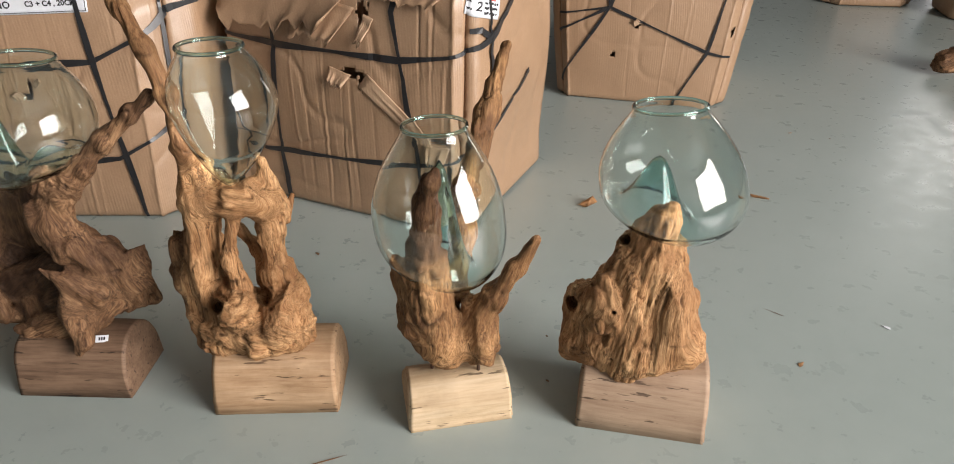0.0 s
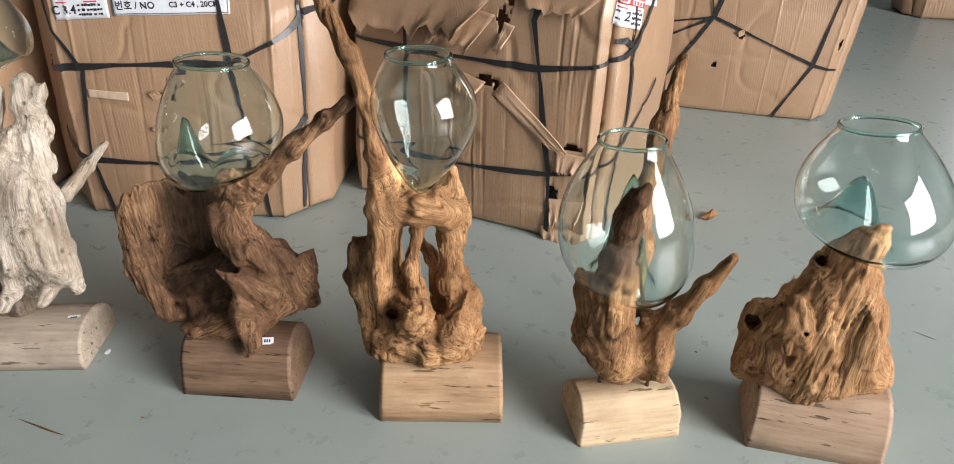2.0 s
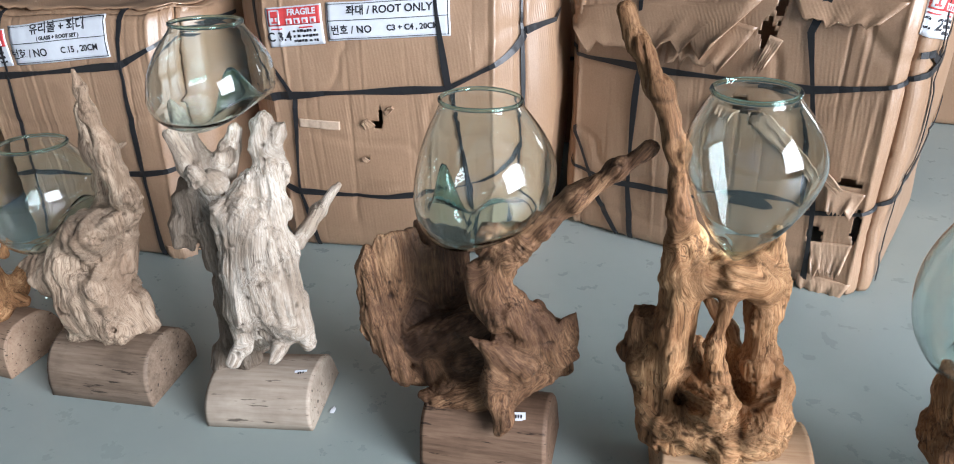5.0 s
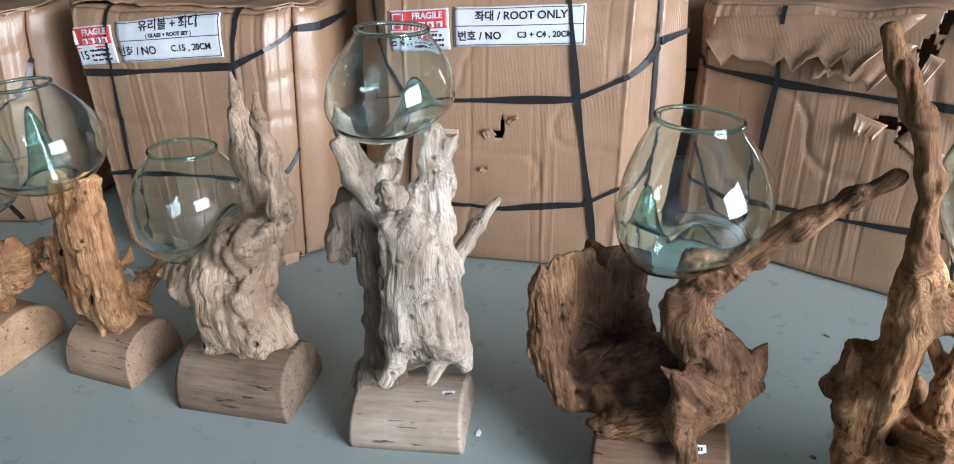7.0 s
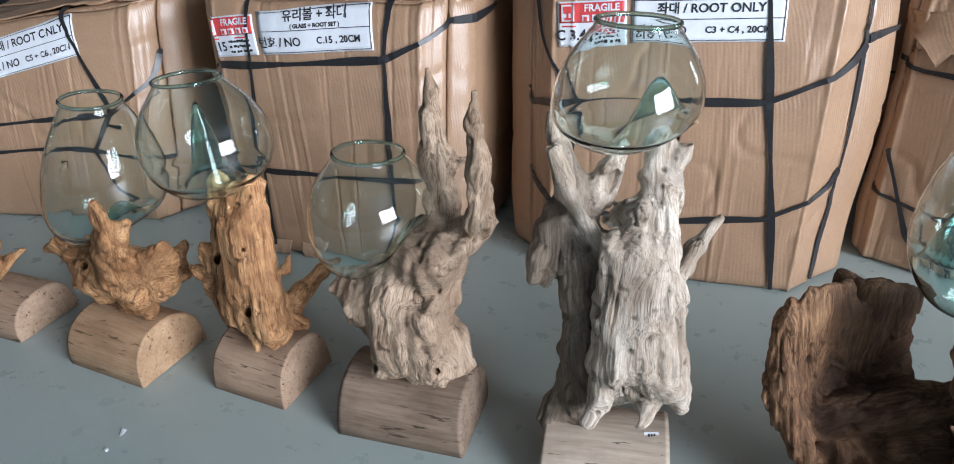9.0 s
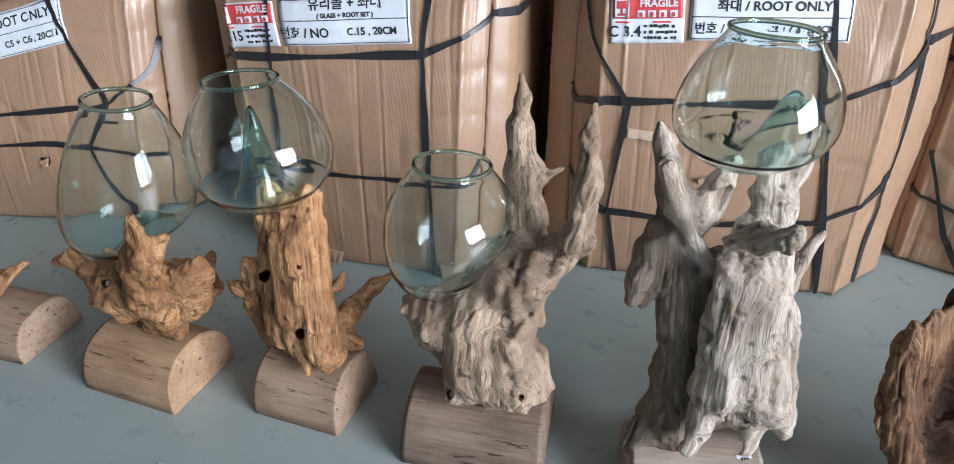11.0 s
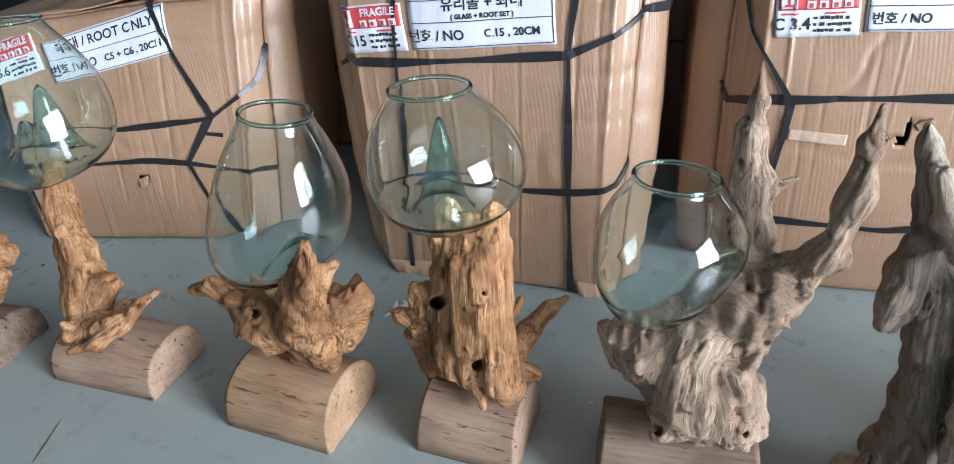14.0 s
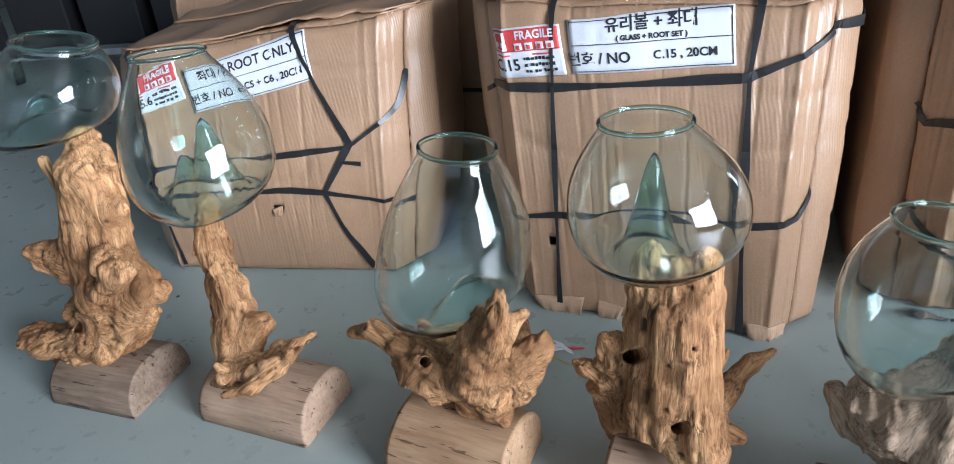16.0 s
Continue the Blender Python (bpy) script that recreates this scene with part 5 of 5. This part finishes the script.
w.limb((-0.065, 0.070, 0.473, 0.019), (-0.055, 0.080, 0.512, 0.015), (-0.043, 0.090, 0.541, 0.012))
w.limb((0.001, -0.010, 0.293, 0.028), (0.011, -0.020, 0.198, 0.025))
w.limb((0.028, -0.010, 0.297, 0.026), (0.042, -0.020, 0.198, 0.023))
w.limb((-0.028, 0.020, 0.264, 0.027), (-0.021, 0.000, 0.161, 0.026))
w.limb((0.052, 0.065, 0.335, 0.015), (0.077, 0.115, 0.375, 0.010), (0.107, 0.153, 0.416, 0.006))
vase(w, at=(-1.152, 1.225), seat=(-0.028, -0.001, 8.7), log=(0.212, 0.170, 0.085), bowl=((-0.027, 0.055, 0.741), (-0.032, 0.040, 0.635), (-0.043, 0.025, 0.570), 0.054, 0.104),
     dents=[(0.006, 0.040, 0.670, 0.033)], rods=[], tone="grey", base_tone="greybuff", tag=(0.075, -0.02), label="glass bowl on tall silvery bleached driftwood with a short stub")

w = Wood(8)
w.limb((0.001, 0.000, 0.167, 0.062), (-0.016, 0.000, 0.228, 0.065), (-0.003, 0.000, 0.302, 0.060), (0.022, 0.020, 0.343, 0.051), (0.042, 0.040, 0.366, 0.039))
w.limb((-0.075, 0.000, 0.213, 0.034), (-0.118, 0.010, 0.230, 0.024), (-0.144, 0.010, 0.267, 0.014))
w.limb((-0.050, 0.000, 0.308, 0.038), (-0.080, 0.000, 0.274, 0.035), (-0.070, 0.000, 0.220, 0.036))
w.limb((0.041, 0.050, 0.365, 0.034), (0.034, 0.060, 0.435, 0.026), (0.024, 0.070, 0.501, 0.024), (0.014, 0.080, 0.569, 0.016), (0.018, 0.080, 0.611, 0.008), (0.014, 0.080, 0.646, 0.003))
w.limb((0.047, 0.070, 0.491, 0.009), (0.081, 0.080, 0.510, 0.002))
w.limb((0.048, 0.030, 0.357, 0.034), (0.092, 0.020, 0.398, 0.025), (0.123, 0.000, 0.442, 0.020), (0.132, -0.020, 0.534, 0.015), (0.129, -0.030, 0.608, 0.010), (0.132, -0.030, 0.654, 0.004))
w.limb((0.017, -0.030, 0.371, 0.014), (0.063, -0.060, 0.376, 0.007), (0.085, -0.070, 0.373, 0.002))
w.limb((0.012, -0.040, 0.288, 0.018), (0.041, -0.070, 0.267, 0.008), (0.050, -0.070, 0.248, 0.003))
w.limb((0.054, 0.000, 0.201, 0.033), (0.085, 0.000, 0.144, 0.014))
w.limb((0.049, 0.010, 0.278, 0.027), (0.041, 0.030, 0.310, 0.032))
w.limb((-0.025, -0.030, 0.175, 0.022), (-0.042, -0.050, 0.154, 0.018), (-0.054, -0.060, 0.148, 0.013))
w.limb((0.051, -0.030, 0.176, 0.016), (0.064, -0.060, 0.152, 0.008))
w.plate([(-0.15, 0.3), (-0.07, 0.325), (0.01, 0.4), (0.06, 0.42), (0.11, 0.41), (0.07, 0.33), (-0.03, 0.17), (-0.11, 0.22)], -0.02, 0.045)
w.plate([(-0.08, 0.25), (0.07, 0.33), (0.06, 0.27), (0.095, 0.16), (0.04, 0.125), (-0.03, 0.14), (-0.08, 0.16)], -0.03, 0.045)
w.cut((-0.058, -0.090, 0.178, 0.009), (-0.056, -0.050, 0.142, 0.007))
w.cut((0.061, -0.090, 0.195, 0.005), (0.060, -0.050, 0.172, 0.005))
vase(w, at=(-1.514, 1.225), seat=(-0.025, -0.000, 3.1), log=(0.239, 0.165, 0.115), bowl=((-0.072, 0.020, 0.525), (-0.068, 0.003, 0.431), (-0.094, -0.015, 0.314), 0.054, 0.101),
     dents=[(-0.005, 0.003, 0.379, 0.041)], rods=[], tone="greybrown", base_tone="grey2", label="wide tilted glass bowl on greyish driftwood with two tall prongs")

w = Wood(9)
w.limb((-0.054, -0.020, 0.173, 0.034), (-0.047, 0.000, 0.239, 0.040), (-0.057, 0.010, 0.319, 0.031), (-0.069, 0.020, 0.372, 0.024), (-0.067, 0.020, 0.424, 0.020))
w.limb((0.033, -0.040, 0.155, 0.027), (0.013, -0.020, 0.209, 0.035), (0.005, 0.000, 0.308, 0.027), (0.006, 0.010, 0.385, 0.023), (0.009, 0.020, 0.425, 0.018))
w.limb((-0.024, -0.020, 0.230, 0.035), (-0.020, -0.010, 0.312, 0.028), (-0.028, 0.010, 0.404, 0.022))
w.limb((-0.103, 0.010, 0.197, 0.028), (-0.108, 0.010, 0.263, 0.018), (-0.120, 0.000, 0.283, 0.014))
w.limb((-0.108, 0.000, 0.215, 0.019), (-0.146, 0.000, 0.228, 0.011), (-0.164, 0.000, 0.237, 0.003))
w.limb((-0.101, 0.010, 0.135, 0.022), (-0.130, 0.010, 0.159, 0.009))
w.limb((-0.107, 0.020, 0.097, 0.014), (-0.112, 0.020, 0.132, 0.018))
w.limb((0.027, 0.020, 0.153, 0.024), (0.049, 0.050, 0.188, 0.017), (0.082, 0.080, 0.222, 0.011), (0.110, 0.090, 0.242, 0.004))
w.limb((0.032, 0.030, 0.247, 0.011), (0.046, 0.030, 0.277, 0.004))
w.limb((0.039, 0.000, 0.157, 0.021), (0.075, 0.000, 0.149, 0.011))
w.limb((0.038, -0.050, 0.137, 0.018), (0.048, -0.030, 0.142, 0.019))
w.limb((-0.010, -0.040, 0.141, 0.011), (0.003, -0.060, 0.117, 0.006))
w.plate([(-0.08, 0.39), (0.02, 0.4), (0.03, 0.32), (0.04, 0.22), (0.05, 0.13), (0.02, 0.115), (-0.02, 0.12), (-0.05, 0.15), (-0.07, 0.24)], -0.015, 0.03, (0.0, 0.12))
w.plate([(-0.13, 0.27), (-0.08, 0.3), (-0.07, 0.23), (-0.06, 0.13), (-0.1, 0.12), (-0.12, 0.15), (-0.15, 0.19), (-0.12, 0.2)], 0.01, 0.022)
w.cut((-0.053, -0.060, 0.317, 0.010), (-0.096, 0.020, 0.247, 0.011))
w.cut((0.014, -0.090, 0.226, 0.009), (-0.020, -0.020, 0.171, 0.010))
w.cut((0.019, -0.070, 0.347, 0.004), (-0.005, -0.020, 0.311, 0.004))
w.cut((0.016, -0.060, 0.405, 0.004), (0.003, -0.050, 0.318, 0.003))
vase(w, at=(-1.845, 1.245), seat=(-0.021, 0.001, -4.3), log=(0.173, 0.160, 0.105), bowl=((-0.079, 0.013, 0.617), (-0.055, 0.004, 0.505), (-0.061, -0.005, 0.408), 0.053, 0.112),
     dents=[(-0.065, 0.004, 0.588, 0.027)], rods=[(-0.065, 0.098)], tone="orange", base_tone="buff", label="round glass bowl on ribbed orange-tan driftwood trunk with spikes")

w = Wood(10)
w.limb((0.054, -0.020, 0.205, 0.037), (0.107, -0.060, 0.330, 0.024), (0.124, -0.080, 0.389, 0.012), (0.133, -0.090, 0.416, 0.006))
w.limb((0.123, -0.050, 0.337, 0.016), (0.149, -0.050, 0.364, 0.010))
w.limb((0.083, -0.010, 0.174, 0.035), (0.108, 0.020, 0.197, 0.033), (0.101, 0.080, 0.195, 0.021), (0.091, 0.130, 0.205, 0.006))
w.limb((0.072, -0.010, 0.227, 0.037), (0.099, 0.020, 0.209, 0.033))
w.limb((0.116, 0.010, 0.178, 0.027), (0.127, 0.080, 0.172, 0.009))
w.limb((0.036, 0.000, 0.131, 0.023), (0.092, -0.010, 0.133, 0.017), (0.102, -0.020, 0.123, 0.006))
w.limb((-0.004, 0.000, 0.196, 0.033), (-0.055, 0.000, 0.217, 0.025), (-0.084, 0.000, 0.227, 0.017), (-0.126, 0.010, 0.240, 0.014), (-0.177, 0.020, 0.218, 0.005))
w.limb((-0.028, -0.020, 0.222, 0.022), (-0.056, -0.020, 0.190, 0.013), (-0.062, -0.030, 0.176, 0.006))
w.limb((-0.030, 0.010, 0.241, 0.018), (-0.039, 0.010, 0.266, 0.008))
w.limb((0.002, 0.040, 0.168, 0.044), (-0.031, 0.040, 0.192, 0.030), (0.061, 0.080, 0.190, 0.026))
w.plate([(-0.18, 0.215), (-0.12, 0.24), (-0.01, 0.24), (-0.05, 0.18), (-0.1, 0.13), (-0.11, 0.19)], 0.02, 0.016)
w.plate([(0.08, 0.37), (0.135, 0.34), (0.13, 0.29), (0.07, 0.25), (0.03, 0.28)], -0.05, 0.018)
w.plate([(0.06, 0.25), (0.165, 0.3), (0.175, 0.24), (0.13, 0.15), (0.07, 0.125), (-0.02, 0.13), (-0.05, 0.18)], 0.0, 0.022, (0.4, -0.3))
w.cut((0.014, -0.070, 0.261, 0.007), (-0.088, 0.040, 0.167, 0.007))
w.cut((0.172, -0.090, 0.343, 0.006), (0.058, 0.060, 0.228, 0.007))
w.cut((0.063, -0.050, 0.345, 0.008), (-0.029, 0.050, 0.268, 0.009))
vase(w, at=(-2.214, 1.225), seat=(0.018, 0.001, -5.2), log=(0.210, 0.180, 0.105), bowl=((0.029, 0.058, 0.555), (0.011, 0.047, 0.358), (-0.028, 0.035, 0.241), 0.052, 0.116),
     dents=[(0.026, 0.047, 0.335, 0.050)], rods=[(0.042, 0.132)], tone="orange", base_tone="tan", label="tall glass bowl seated in winged orange-tan driftwood on cracked log")

w = Wood(11)
w.limb((0.010, -0.020, 0.117, 0.038), (0.011, 0.000, 0.172, 0.038), (-0.026, 0.040, 0.234, 0.032), (-0.069, 0.080, 0.283, 0.026), (-0.085, 0.100, 0.316, 0.023), (-0.087, 0.110, 0.356, 0.021))
w.limb((0.073, 0.000, 0.198, 0.017), (0.034, -0.010, 0.157, 0.027))
w.limb((0.034, -0.060, 0.119, 0.020), (0.076, -0.050, 0.134, 0.020), (0.120, -0.030, 0.162, 0.016), (0.181, -0.010, 0.201, 0.004))
w.limb((0.049, -0.110, 0.119, 0.006), (0.096, -0.090, 0.128, 0.010), (0.132, -0.060, 0.155, 0.013))
w.limb((0.035, -0.070, 0.132, 0.012), (0.019, -0.080, 0.153, 0.005))
w.limb((0.030, -0.090, 0.134, 0.006))
w.plate([(0.0, 0.105), (0.03, 0.13), (0.1, 0.165), (0.2, 0.215), (0.15, 0.15), (0.06, 0.105)], -0.07, 0.012, (0.2, 0.0))
w.plate([(-0.01, 0.3), (0.03, 0.25), (0.06, 0.2), (0.05, 0.14), (-0.03, 0.12), (-0.02, 0.21)], 0.0, 0.026)
w.cut((0.044, -0.030, 0.278, 0.006), (0.057, -0.060, 0.225, 0.005))
vase(w, at=(-2.652, 1.250), seat=(0.060, -0.001, -1.5), log=(0.233, 0.160, 0.090), bowl=((-0.041, 0.070, 0.664), (-0.005, 0.045, 0.491), (-0.004, 0.020, 0.386), 0.058, 0.125),
     dents=[(0.015, 0.045, 0.567, 0.033), (-0.047, 0.045, 0.485, 0.027)], rods=[(0.054, 0.082)], tone="tan", base_tone="buff", label="round glass bowl on slim tan driftwood stem with splayed foot")

w = Wood(12)
w.limb((0.070, 0.000, 0.233, 0.057), (0.060, 0.020, 0.325, 0.056), (0.059, 0.040, 0.403, 0.050), (0.059, 0.060, 0.466, 0.041), (0.047, 0.070, 0.496, 0.029))
w.limb((0.083, 0.060, 0.474, 0.024), (0.117, 0.060, 0.471, 0.004))
w.limb((0.091, 0.040, 0.394, 0.024), (0.126, 0.040, 0.392, 0.005))
w.limb((-0.005, 0.000, 0.289, 0.039), (-0.054, -0.010, 0.301, 0.023), (-0.078, -0.020, 0.314, 0.012))
w.limb((0.131, 0.000, 0.276, 0.033), (0.167, 0.010, 0.245, 0.020), (0.192, 0.010, 0.257, 0.010))
w.limb((0.128, 0.000, 0.194, 0.031), (0.041, 0.000, 0.142, 0.050), (-0.048, -0.020, 0.107, 0.039), (-0.113, -0.040, 0.112, 0.030), (-0.144, -0.040, 0.113, 0.023))
w.limb((0.008, -0.010, 0.187, 0.044), (0.080, -0.010, 0.213, 0.045))
w.limb((-0.112, -0.030, 0.052, 0.010), (0.010, -0.020, 0.096, 0.018))
w.limb((0.130, -0.040, 0.332, 0.026), (0.172, -0.050, 0.320, 0.019), (0.107, -0.050, 0.272, 0.019))
w.limb((0.008, 0.030, 0.396, 0.012), (-0.033, 0.040, 0.473, 0.009))
w.plate([(0.03, 0.49), (0.1, 0.49), (0.13, 0.39), (0.11, 0.32), (0.08, 0.22), (0.0, 0.22), (0.0, 0.33)], 0.02, 0.035)
w.plate([(0.04, 0.27), (0.13, 0.33), (0.2, 0.28), (0.16, 0.2), (0.09, 0.12), (-0.1, 0.1), (-0.15, 0.12), (0.0, 0.17)], -0.04, 0.022, (0.0, 0.35))
w.plate([(-0.09, 0.31), (0.0, 0.34), (0.02, 0.28), (-0.07, 0.26)], 0.0, 0.016)
w.cut((0.057, -0.080, 0.217, 0.010), (-0.006, -0.040, 0.155, 0.008))
vase(w, at=(-2.954, 1.220), seat=(0.007, -0.002, 2.3), log=(0.202, 0.170, 0.085), bowl=((0.051, 0.080, 0.693), (0.004, 0.060, 0.571), (-0.019, 0.040, 0.499), 0.062, 0.118),
     dents=[(-0.008, 0.060, 0.598, 0.052)], rods=[(0.069, 0.118)], tone="orange", base_tone="grey2", label="slumped glass bowl on gnarled burled driftwood on dark grey log")
